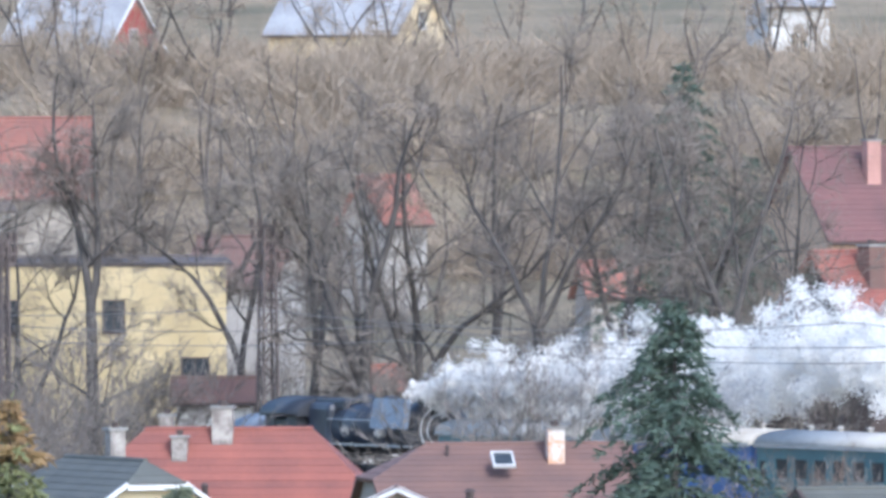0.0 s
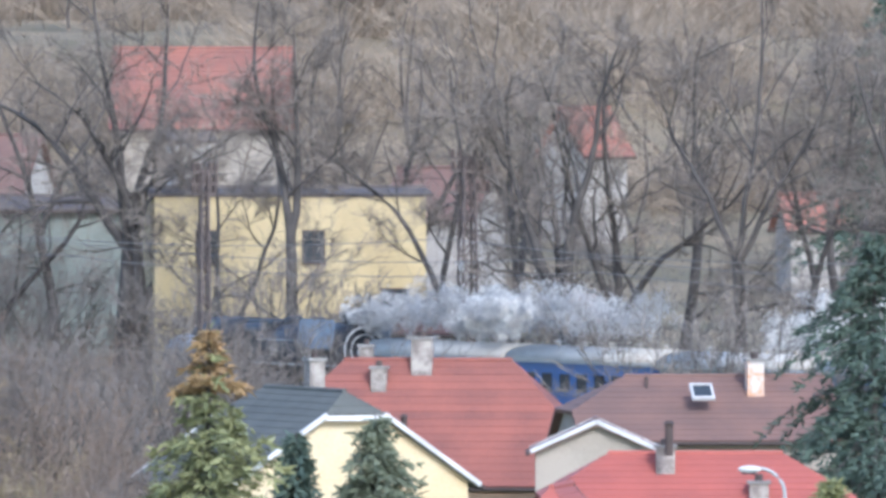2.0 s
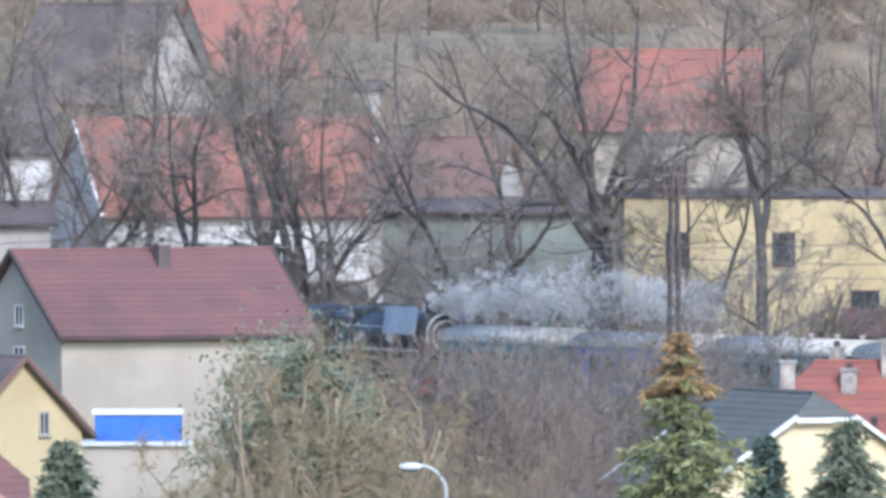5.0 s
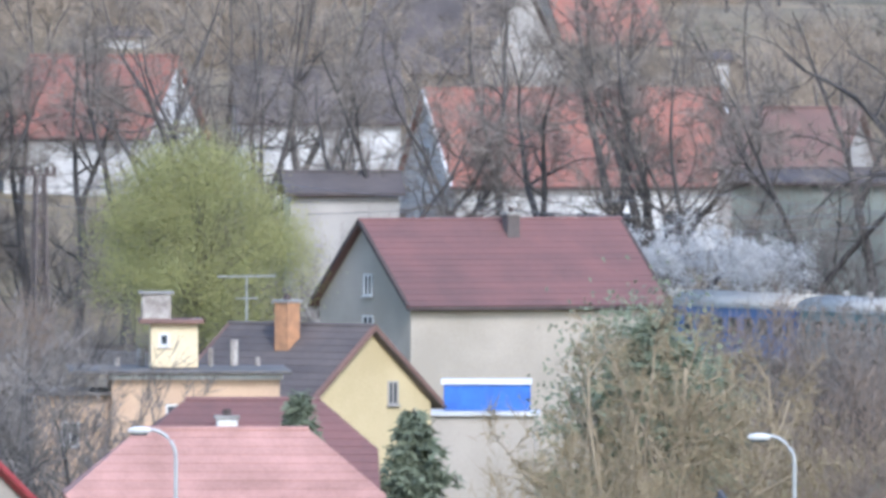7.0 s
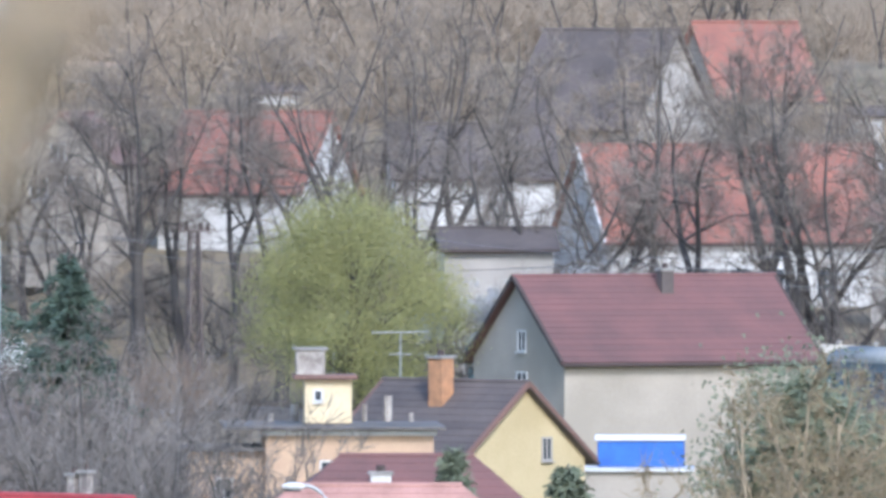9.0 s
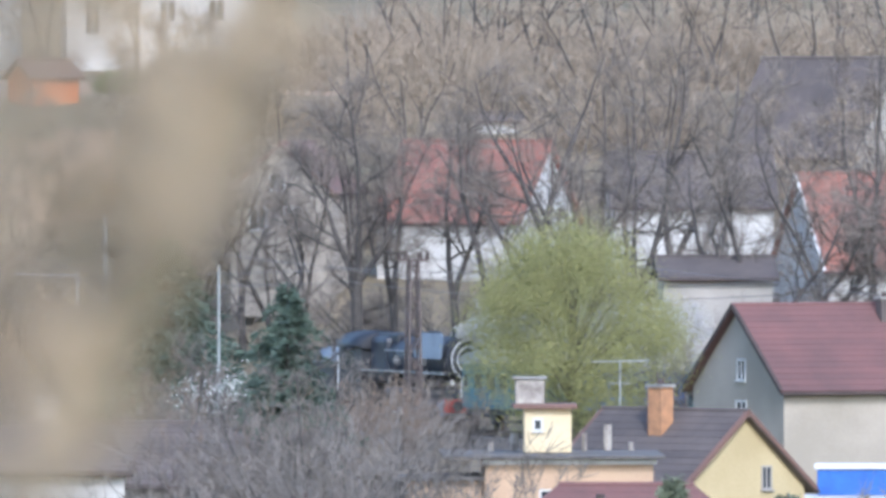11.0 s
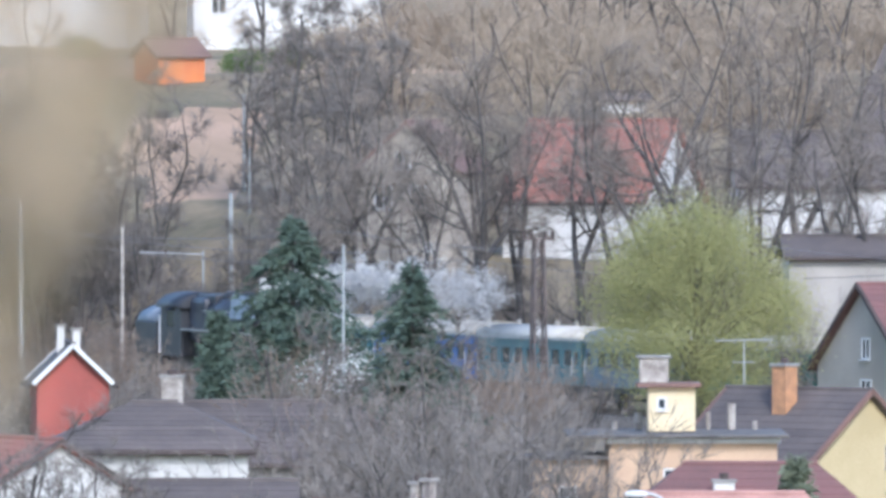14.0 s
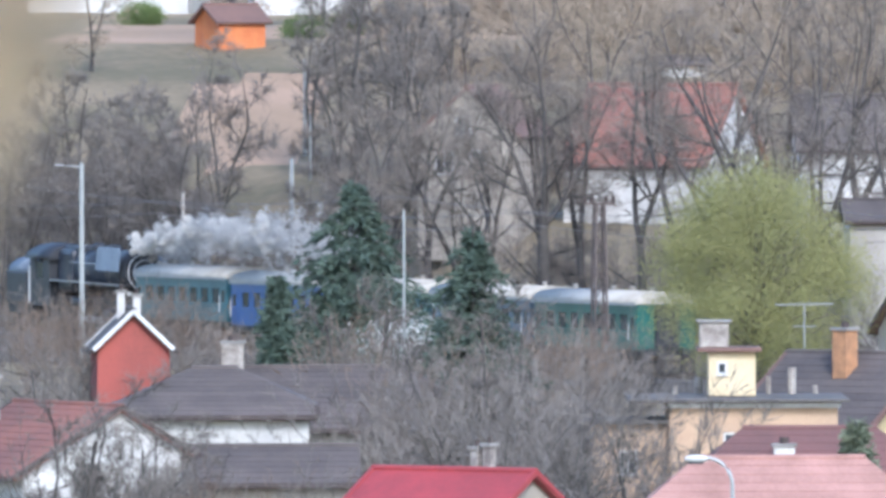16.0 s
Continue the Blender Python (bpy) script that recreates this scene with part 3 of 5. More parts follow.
def house(label, bearing, d, turn, L, W, wall, roof, wall_m, roof_m, z=None, hips=(0, 0), over=0.35, courses=False, verge=None, wins=(), chimneys=(), name="house", category="house", gutter=True, trim=None):
    """A house with a ridge along its own x axis; hips: how much of each gable (-x, +x) is cut off by a hip, 0 to 1.
    wins: (face, along, sill, w, h), face one of 'front' (-y), 'back', 'left' (-x), 'right'. chimneys: (x, y, w, height over the ridge, material)."""
    x0, y0 = spot(bearing, d)
    zb = ground_z(x0, y0) if z is None else z
    h = tagged(new(name), label, category)
    h.matrix_basis = pose(x0, y0, zb, 0, 0, turn)
    low = min(-0.3, ground_z(x0, y0) - zb - 1.0)
    bm = bmesh.new()
    # gable walls and long walls in one shell
    out = [(-L / 2, -W / 2), (L / 2, -W / 2), (L / 2, W / 2), (-L / 2, W / 2)]
    lo = [bm.verts.new((x, y, low)) for x, y in out]
    hi = [bm.verts.new((x, y, wall)) for x, y in out]
    ends = []
    for sgn, f in ((-1, hips[0]), (1, hips[1])):
        zt = wall + roof * (1 - f)
        y = W / 2 * f
        if f >= 0.99:
            ends.append([])
        elif f <= 0.01:
            ends.append([bm.verts.new((sgn * L / 2, 0, zt))])
        else:
            ends.append([bm.verts.new((sgn * L / 2, -y, zt)), bm.verts.new((sgn * L / 2, y, zt))])
    bm.faces.new((lo[0], lo[1], hi[1], hi[0]))
    bm.faces.new((lo[2], lo[3], hi[3], hi[2]))
    bm.faces.new((lo[3], lo[0], hi[0], *ends[0], hi[3]))
    bm.faces.new((lo[1], lo[2], hi[2], *ends[1][::-1], hi[1]))
    part("wall", bm, wall_m, h)
    # roof
    pitch = math.atan2(roof, W / 2)
    drop = over * math.tan(pitch)
    t = 0.14
    zr = wall + roof + t
    planes = []
    e = [(-L / 2 - (over if hips[0] > 0.99 else 0.3)), (L / 2 + (over if hips[1] > 0.99 else 0.3))]
    rid = [e[0] + hips[0] * (W / 2 + over * (hips[0] > 0.99)), e[1] - hips[1] * (W / 2 + over * (hips[1] > 0.99))]
    for s in (-1, 1):
        c = [(e[0], s * (W / 2 + over), wall + t - drop), (e[1], s * (W / 2 + over), wall + t - drop)]
        if 0.01 < hips[1] < 0.99:
            c.append((e[1], s * W / 2 * hips[1], zr - roof * hips[1]))
        c += [(rid[1], 0, zr), (rid[0], 0, zr)]
        if 0.01 < hips[0] < 0.99:
            c.append((e[0], s * W / 2 * hips[0], zr - roof * hips[0]))
        planes.append(c)
    for k, (sgn, f) in enumerate(((-1, hips[0]), (1, hips[1]))):
        if f > 0.99:
            planes.append([(e[k], -(W / 2 + over), wall + t - drop), (e[k], W / 2 + over, wall + t - drop), (rid[k], 0, zr)])
        elif f > 0.01:
            planes.append([(e[k], -W / 2 * f, zr - roof * f), (e[k], W / 2 * f, zr - roof * f), (rid[k], 0, zr)])
    rf = None
    for c in planes:
        ob = part("roof_plane", slab(c, t), roof_m, h)
        if courses:
            add_courses(ob, c, roof_m)
    part("ridge_tiles", tube((rid[0], 0, zr), (rid[1], 0, zr), 0.1, sides=8), roof_m, h)
    if verge:
        for k, (sgn, f) in enumerate(((-1, hips[0]), (1, hips[1]))):
            if f < 0.99:
                for s in (-1, 1):
                    a = Vector((e[k] + sgn * 0.03, s * (W / 2 + over), wall + t - drop))
                    b = Vector((e[k] + sgn * 0.03, s * W / 2 * f, zr - roof * f))
                    up = Vector((0, 0, 0.06))
                    bm = slab([a + up, b + up, b + up - Vector((sgn * 0.14, 0, 0)), a + up - Vector((sgn * 0.14, 0, 0))], 0.15)
                    part("verge_board", bm, verge, h)
                if f > 0.01:
                    q = W / 2 * f
                    part("eave_board", box(min(e[k], e[k] + sgn * 0.06), -q, zr - roof * f - 0.22, max(e[k], e[k] + sgn * 0.06), q, zr - roof * f - 0.03), verge, h)
    if gutter:
        for s in (-1, 1):
            y = s * (W / 2 + over + 0.07)
            part("gutter", tube((e[0], y, wall + t - drop - 0.1), (e[1], y, wall + t - drop - 0.1), 0.07, sides=8), M["trim_dark"], h)
    for face, a, sill, w, hh in wins:
        if face == "front":
            window(h, a, -W / 2, sill, w, hh, 0, wall_m, True, trim)
        elif face == "back":
            window(h, a, W / 2, sill, w, hh, 180, wall_m, True, trim)
        elif face == "left":
            window(h, -L / 2, a, sill, w, hh, -90, wall_m, True, trim)
        else:
            window(h, L / 2, a, sill, w, hh, 90, wall_m, True, trim)
    for cx, cy, cw, ch, cm in chimneys:
        zt = zr + ch
        zl = wall + roof * (1 - abs(cy) / (W / 2)) - 0.6
        bm = box(cx - cw / 2, cy - cw / 2, zl, cx + cw / 2, cy + cw / 2, zt)
        ch_ob = part("chimney", bm, cm, h)
        part("chimney_cap", box(cx - cw / 2 - 0.07, cy - cw / 2 - 0.07, zt, cx + cw / 2 + 0.07, cy + cw / 2 + 0.07, zt + 0.1), M["concrete"], ch_ob)
        part("flue", tube((cx, cy, zt + 0.1), (cx, cy, zt + 0.3), cw * 0.22, sides=8), M["trim_dark"], ch_ob)
    return h


def add_courses(parent, c, material, step=0.36):
    """Rows of tiles that lap over one another, following the plane's edges."""
    c = [Vector(p) for p in c]
    z0, z1 = min(p.z for p in c), max(p.z for p in c)
    n = (c[1] - c[0]).cross(c[2] - c[0]).normalized()
    if n.z < 0:
        n = -n
    slope = math.sqrt(max(1e-6, 1 - n.z ** 2))
    rows = max(2, int((z1 - z0) / slope / step))
    axis = n.cross(Vector((0, 0, 1))).normalized()

    def span(z):
        pts = []
        for a, b in zip(c, c[1:] + c[:1]):
            if abs(a.z - b.z) < 1e-6:
                if abs(a.z - z) < 1e-4:
                    pts += [a, b]
            elif min(a.z, b.z) - 1e-6 <= z <= max(a.z, b.z) + 1e-6:
                pts.append(a.lerp(b, (z - a.z) / (b.z - a.z)))
        pts.sort(key=lambda p: p.dot(axis))
        return pts[0], pts[-1]

    for i in range(rows):
        za = z0 + (z1 - z0) * i / rows
        zb = z0 + (z1 - z0) * min(0.999, (i + 1) / rows)
        a, b = span(za)
        q, r = span(zb)
        if (b - a).length < 0.1 or (r - q).length < 0.02:
            continue
        lift = n * 0.034
        part("tile_course", slab([a + lift, b + lift, r + n * 0.018, q + n * 0.018], 0.03), material, parent)


def eave(depression, d, wall):
    """The base height of a house whose wall top stands at that depression."""
    return height(depression, d) - wall


CW, CO, CM = M["chimney_white"], M["chimney_orange"], M["chimney_mixed"]
WT, TD = M["trim_white"], M["trim_dark"]

# near houses
house("yellow rendered house with a slate half-hipped roof and white verge boards", -600, 604, 110, 9, 8.4, 3.4, 2.9, M["pale_yellow"], M["tile_slate"], hips=(0.26, 0.26), over=0.4, courses=True, verge=WT, wins=[("left", -0.6, 1.2, 1.0, 1.3), ("left", -2.6, 1.2, 0.6, 0.9), ("left", 1.8, 1.0, 1.0, 1.3)], chimneys=[(0.6, -0.6, 0.55, 0.95, CW)])
house("house with a large red tiled half-hipped roof and two stained chimneys", -366, 640, -8, 9, 8.2, 1.9, 4.1, M["peach"], M["tile_red"], hips=(0.35, 0.5), courses=True, wins=[("front", 0, 0.9, 1.2, 1.3)], chimneys=[(-0.5, -0.2, 0.75, 0.75, CW), (-2.6, 0.4, 0.5, 0.45, CW), (-2.0, -0.9, 0.55, -0.3, CW)])
house("cream house with a brown tiled roof, skylight and patchy orange chimney", 95, 628, 6, 9, 7.2, 3.6, 2.0, M["cream"], M["tile_brown"], hips=(0.6, 0), courses=True, wins=[("front", -3, 1.6, 1.0, 1.1), ("left", 0, 2.4, 1.0, 1.2)], chimneys=[(1.9, -1.0, 0.6, 0.55, CM)])
house("house with a bright red tiled hipped roof", 92, 562, 0, 9.4, 7.4, 3.2, 2.2, M["cream"], M["tile_bright"], hips=(0.6, 0.6), courses=True, wins=[("front", -2, 1.0, 1.1, 1.2), ("front", 2, 1.0, 1.1, 1.2)], chimneys=[(-1.0, -0.8, 0.6, 0.2, CW), (1.9, -2.2, 0.6, -0.9, CW)])
house("pale green rendered house with a dark half-hipped verge", -148, 547, 80, 5, 3.6, 2.75, 2.1, M["green_plaster"], M["tile_bright"], hips=(0.48, 0), courses=True, verge=TD, wins=[("left", 0.2, 0.9, 0.8, 0.9), ("left", -0.3, 2.6, 0.7, 0.8)])
house("low house with a mossy dark brown tiled roof and white chimney", -640, 581, 4, 3.6, 4.0, 1.6, 1.4, M["cream"], M["tile_brown"], courses=True, wins=[("front", 1.2, 0.9, 0.9, 1.0)], chimneys=[(0.3, 0.2, 0.6, 0.35, CW)])
house("small shed with a brown tiled lean-to roof", -320, 577, -20, 2.0, 2.6, 1.2, 0.8, M["white"], M["tile_brown"], courses=True, name="shed", category="shed")
house("house with a grey slate gable roof beside the spruce", 800, 592, 24, 7, 7, 2.7, 2.3, M["grey_plaster"], M["tile_slate"], courses=True, verge=TD, wins=[("left", 0, 2.6, 0.9, 1.1)])
house("low pinkish house with a dark grey roof", 35, 520, 0, 6.4, 5.4, 2.65, 1.7, M["peach"], M["tile_dark"], courses=True, wins=[("front", -0.9, 1.6, 0.9, 0.9)])
house("small white rendered house with a steep gable", -1308, 543, 91, 8, 4.7, 1.4, 2.35, M["white"], M["tile_dark"], over=0.06, wins=[("left", 0, 1.2, 0.5, 0.6)])
house("cream gabled wing with white verge boards beside a brown roof", -84, 612, 88, 3.5, 4.2, 3.4, 0.95, M["cream"], M["tile_brown"], z=eave(478, 612, 3.4), over=0.2, courses=True, verge=WT, wins=[("left", 0.3, 1.2, 0.8, 1.1)])
house("tall cream house with a dark purplish-red roof and grey gable", -1721, 685.6, 27, 10.8, 8.0, 6.6, 3.0, M["cream"], M["tile_purple"], courses=True, verge=TD, wins=[("left", -0.3, 4.9, 0.8, 1.1), ("left", -0.3, 6.9, 0.6, 0.7)], chimneys=[(0.55, -0.7, 0.5, 0.2, M["tile_dark"])])
house("yellow house with a mossy dark brown roof and orange brick chimney", -2054, 617, -40, 6.2, 6.6, 5.0, 2.5, M["yellow"], M["tile_dark"], courses=True, verge=M["tile_brown"], trim=M["grey_plaster"], wins=[("right", 1.25, 4.95, 0.4, 0.7)], chimneys=[(0.1, -0.9, 0.62, 0.8, CO)])
house("house with a dark red hipped roof behind a pink one", -2141, 562, 4, 7.2, 7, 3.15, 3.1, M["peach"], M["tile_purple"], hips=(0.5, 0.5), courses=True, chimneys=[(-0.9, -1.7, 0.65, -0.55, M["white"])])
house("house with a faded pink tiled hipped roof", -2192, 532, 3, 9, 7.5, 2.9, 3.2, M["cream"], M["tile_pink"], hips=(0.6, 0.6), courses=True)
house("cream house with a bright red sheet-metal roof", -2770, 542, -38, 6, 6.5, 3.3, 2.2, M["cream"], M["sheet_red"], verge=M["sheet_red"], chimneys=[(0.4, 0.6, 0.3, 0.6, CW), (0.9, 0.6, 0.3, 0.7, CW)])
house("white house with weathered red tiles and exposed dark beams", -3455, 576, 118, 8, 6.8, 4.75, 2.0, M["white"], M["tile_far"], over=0.45, courses=True, verge=TD, trim=M["grey_plaster"], wins=[("left", 1.0, 4.1, 0.7, 0.9), ("left", -1.6, 2.0, 0.8, 1.0), ("left", 1.2, 1.8, 0.8, 1.0)], chimneys=[(3.2, 1.2, 0.3, 0.8, CW)])
house("narrow red-brick gable with white verge boards", -3346, 640, 96, 6, 2.6, 7.45, 1.25, M["brick_red"], M["tile_dark"], over=0.2, verge=WT, chimneys=[(0.6, 0.3, 0.27, 0.55, M["white"]), (1.2, -0.3, 0.27, 0.4, M["white"])])
house("low house with a dark roof and white wall", -3195, 604, 3, 6.4, 6, 5.9, 1.4, M["white"], M["tile_dark"], hips=(0.9, 0.9), courses=True, verge=TD, wins=[("front", -1, 3.4, 0.9, 1.0), ("front", 1.2, 3.4, 0.9, 1.0)])
house("low outbuilding with a grey roof and pale wall", -3097, 574, 4, 5.2, 4.5, 4.4, 1.0, M["cream"], M["tile_dark"], courses=True)
house("house with a broad dull brown roof and white chimney stack", -3000, 652, 2, 8, 7, 4.3, 2.0, M["grey_plaster"], M["tile_dark"], hips=(0, 0.4), courses=True, chimneys=[(-3.4, -1.2, 0.8, 0.9, CW)])


def roof_window(bearing, d, depression, turn, pitch, w=0.65, h=0.8):
    x, y = spot(bearing, d)
    s = tagged(new("skylight"), "small white-framed skylight set in a tiled roof", "skylight")
    s.matrix_basis = pose(x, y, height(depression, d), pitch, 0, turn)
    bm = bmesh.new()
    for q in ((-w / 2 - 0.07, -0.07, w / 2 + 0.07, 0), (-w / 2 - 0.07, h, w / 2 + 0.07, h + 0.07), (-w / 2 - 0.07, 0, -w / 2, h), (w / 2, 0, w / 2 + 0.07, h)):
        box(q[0], q[1], -0.06, q[2], q[3], 0.08, bm=bm)
    part("frame", bm, M["trim_white"], s)
    part("pane", box(-w / 2, 0, -0.02, w / 2, h, 0.02), M["glass"], s)


def roof_pipe(bearing, d, depression, r=0.1, h=0.6, m="trim_dark"):
    x, y = spot(bearing, d)
    s = tagged(new("roof_vent"), "short dark vent pipe on a tiled roof", "vent pipe", "roof vents")
    s.matrix_basis = pose(x, y, height(depression, d))
    part("pipe", tube((0, 0, -0.5), (0, 0, h), r, sides=10), M[m], s)
    part("cowl", tube((0, 0, h), (0, 0, h + 0.12), r * 1.6, r * 0.6, 10), M[m], s)


roof_window(106, 625.4, 384, 6, 31)
roof_pipe(-424, 637.5, 428, 0.12, 0.2)
roof_pipe(5, 627, 366, 0.06, 0.3)
roof_pipe(45, 560, 458, 0.14, 0.5)

# houses beyond the railway
house("long yellow two-storey house with small dark windows", -636, 765, 2, 11.7, 9, 8.0, 0.2, M["yellow"], M["tile_dark"], z=eave(26, 765, 8.0), over=0.08, gutter=False, trim=TD, wins=[("front", -3.6, 5.2, 0.85, 1.3), ("front", 1.0, 5.2, 0.85, 1.3), ("front", 4.5, 2.8, 1.1, 1.2), ("front", -3.6, 1.8, 1.0, 1.2)])
house("white house with a dark roof", -350, 800, -20, 4, 5, 6, 2, M["grey_plaster"], M["tile_brown"], z=eave(60, 800, 6))
house("trackside hut with a low brown roof", -408, 742, 0, 3.0, 3, 2.2, 0.8, M["white"], M["tile_brown"], z=eave(266, 742, 2.2))
house("small trackside hut with an orange roof", -120, 752, 10, 1.8, 2, 2.4, 0.8, M["white"], M["tile_far"], z=eave(245, 752, 2.4))
house("long white house with a red tiled roof", -1578, 868, 18, 14.8, 9, 4.2, 4.4, M["white"], M["tile_far"], z=eave(50, 868, 4.2), verge=WT, courses=True, wins=[("front", -5 + 2.2 * i, 1.3, 1.0, 1.4) for i in range(5)] + [("left", 0, 4.8, 0.9, 1.1)])
house("long low shed with grey-green walls", -1110, 800, 0, 9.4, 6, 4.6, 0.5, M["green_shed"], M["tile_dark"], z=eave(52, 800, 4.6), name="shed", category="shed")
house("white house with a brown roof among the trees", -1180, 850, -15, 6, 7, 3.5, 2.6, M["grey_plaster"], M["tile_brown"], z=eave(20, 850, 3.5), wins=[("front", -1.4, 1.2, 0.9, 1.3), ("front", 1.2, 1.2, 0.9, 1.3)])
house("house with a broad red roof on the slope", -780, 925, -4, 8.8, 9, 3, 3.9, M["cream"], M["tile_far"], z=eave(-98, 925, 3), courses=True)
house("small house with a pinkish-red gable roof", -105, 893, 40, 2.9, 3.2, 1.6, 2.0, M["grey_plaster"], M["tile_far"], z=eave(-55, 893, 1.6))
house("house with a dull red roof behind branches", 290, 850, 10, 2.4, 3.4, 3, 1.4, M["grey_plaster"], M["tile_far"], z=eave(80, 850, 3))
house("red-roofed house with a dark timber gable and brick chimney", 800, 790, 32, 9, 8.5, 4.5, 4.4, M["trim_dark"], M["tile_red"], z=eave(185, 790, 4.5), courses=True, chimneys=[(-2.2, -1.2, 0.9, 0.2, M["tile_brown"])])
house("orange-walled house with a purple-red roof and pale chimney", 820, 862, 20, 12, 9, 4.5, 4.2, M["peach"], M["tile_purple"], z=eave(-20, 862, 4.5), verge=M["tile_purple"], courses=True, chimneys=[(-2.6, -1.6, 0.7, 0.3, M["tile_pink"])])
house("house with a pale sheet roof and red gable", -640, 1085, -38, 8, 7, 3.5, 4.0, M["brick_red"], M["roof_grey"], z=eave(-335, 1085, 3.5), verge=WT, wins=[("right", 0, 4.2, 0.8, 1.2), ("right", 0, 1.4, 0.8, 1.2)])
house("yellow house with a pale grey roof and arched porch", -150, 1105, -30, 9, 7, 4.0, 3.2, M["pale_yellow"], M["roof_grey"], z=eave(-385, 1105, 4.0), wins=[("front", 1, 1.4, 1, 1.3), ("right", 0, 1.4, 1, 1.3), ("right", 0, 4.2, 0.8, 1)])
house("white house high on the slope", 610, 1125, 10, 4, 6, 5, 2, M["white"], M["roof_grey"], z=eave(-430, 1125, 5), wins=[("front", 0, 2, 1, 1.2)])
house("white house with an orange-red tiled roof", -2405, 908, -24, 8, 7, 4.2, 3.8, M["white"], M["tile_far"], z=eave(-35, 908, 4.2), courses=True, wins=[("right", 0.5, 1.5, 0.9, 1.2), ("right", 0.3, 4.8, 0.7, 0.9)])
house("low white building with a wide grey roof", -2030, 893, 5, 8, 8, 3.2, 2.5, M["white"], M["tile_dark"], z=eave(-58, 893, 3.2))
house("white lean-to with a dark roof beside the line", -1985, 815, 6, 5, 4, 2.2, 0.8, M["grey_plaster"], M["tile_dark"], z=eave(70, 815, 2.2))
house("tall house with an orange-red roof on the slope", -1545, 985, 25, 6, 7, 3.5, 4.0, M["cream"], M["tile_far"], z=eave(-200, 985, 3.5))
house("dark-roofed barn on the slope", -1780, 960, -30, 8, 9, 2.5, 5.0, M["grey_plaster"], M["tile_dark"], z=eave(-150, 960, 2.5))
house("white two-storey house above the orchard", -2970, 1085, 6, 11.5, 8, 6.0, 3, M["white"], M["tile_dark"], z=eave(-522, 1085, 6), wins=[("front", -4.2, 0.4, 0.8, 2.0), ("front", -1.8, 1.2, 0.9, 1.2), ("front", 0.4, 1.2, 0.9, 1.2), ("front", 3.4, 1.2, 0.9, 1.2)])
house("white house with large windows above the orchard", -3370, 1090, -6, 10, 8, 6.0, 3, M["white"], M["tile_dark"], z=eave(-524, 1090, 6), wins=[("front", -3, 1.2, 1, 1.3), ("front", 0, 1.2, 1, 1.3), ("front", 3, 1.2, 1, 1.3)])
house("orange wooden garden shed with a brown roof", -3172, 1000, 32, 3.0, 2.8, 1.1, 0.8, M["wood_orange"], M["tile_brown"], z=eave(-285, 1000, 1.1), name="garden_shed", category="shed", gutter=False)


house("cream gabled house with a reddish roof behind bare trees", -2722, 905, 80, 8, 5.2, 4.6, 2.3, M["cream"], M["tile_brown"], z=eave(-85, 905, 4.6), over=0.3, wins=[("left", -0.6, 2.6, 0.8, 1.1), ("left", 1.2, 2.6, 0.8, 1.1), ("left", 0.2, 4.6, 0.7, 0.8)])

# small walls and sheds that glint between the trees
for b, d, dep, L, lab in ((-805, 885, -70, 2.4, "white-walled outbuilding among the trees"), (-1430, 965, -150, 4.0, "white low house on the slope"), (-1330, 960, -165, 2.0, "white hut on the garden slope"), (-2370, 985, -205, 3.0, "white low shed on the slope"), (-2790, 985, -200, 1.6, "white hut on the tilled slope")):
    house(lab, b, d, 8, L * 0.8, 2.2, 1.0, 0.35, M["white"], M["tile_dark"], z=eave(dep, d, 1.0), name="hut", category="hut", gutter=False)


# ---- trees ----
def ring_tube(V, Fc, pts, radii, sides):
    base = len(V)
    for k, (p, r) in enumerate(zip(pts, radii)):
        d = (pts[min(k + 1, len(pts) - 1)] - pts[max(k - 1, 0)]).normalized()
        u = d.orthogonal().normalized()
        w = d.cross(u)
        for s in range(sides):
            a = 2 * math.pi * s / sides
            V.append(p + (u * math.cos(a) + w * math.sin(a)) * r)
    for k in range(len(pts) - 1):
        for s in range(sides):
            a, b = base + k * sides + s, base + k * sides + (s + 1) % sides
            Fc.append((a, b, b + sides, a + sides))


def spike(V, Fc, p, e, r):
    """A twig: a thin folded blade that runs out to a point."""
    d = (e - p).normalized()
    u = d.orthogonal().normalized() * r
    w = d.cross(u)
    b = len(V)
    V += [p + u, p - u * 0.5 + w * 0.87, p - u * 0.5 - w * 0.87, e]
    Fc += [(b, b + 1, b + 3), (b + 1, b + 2, b + 3)]


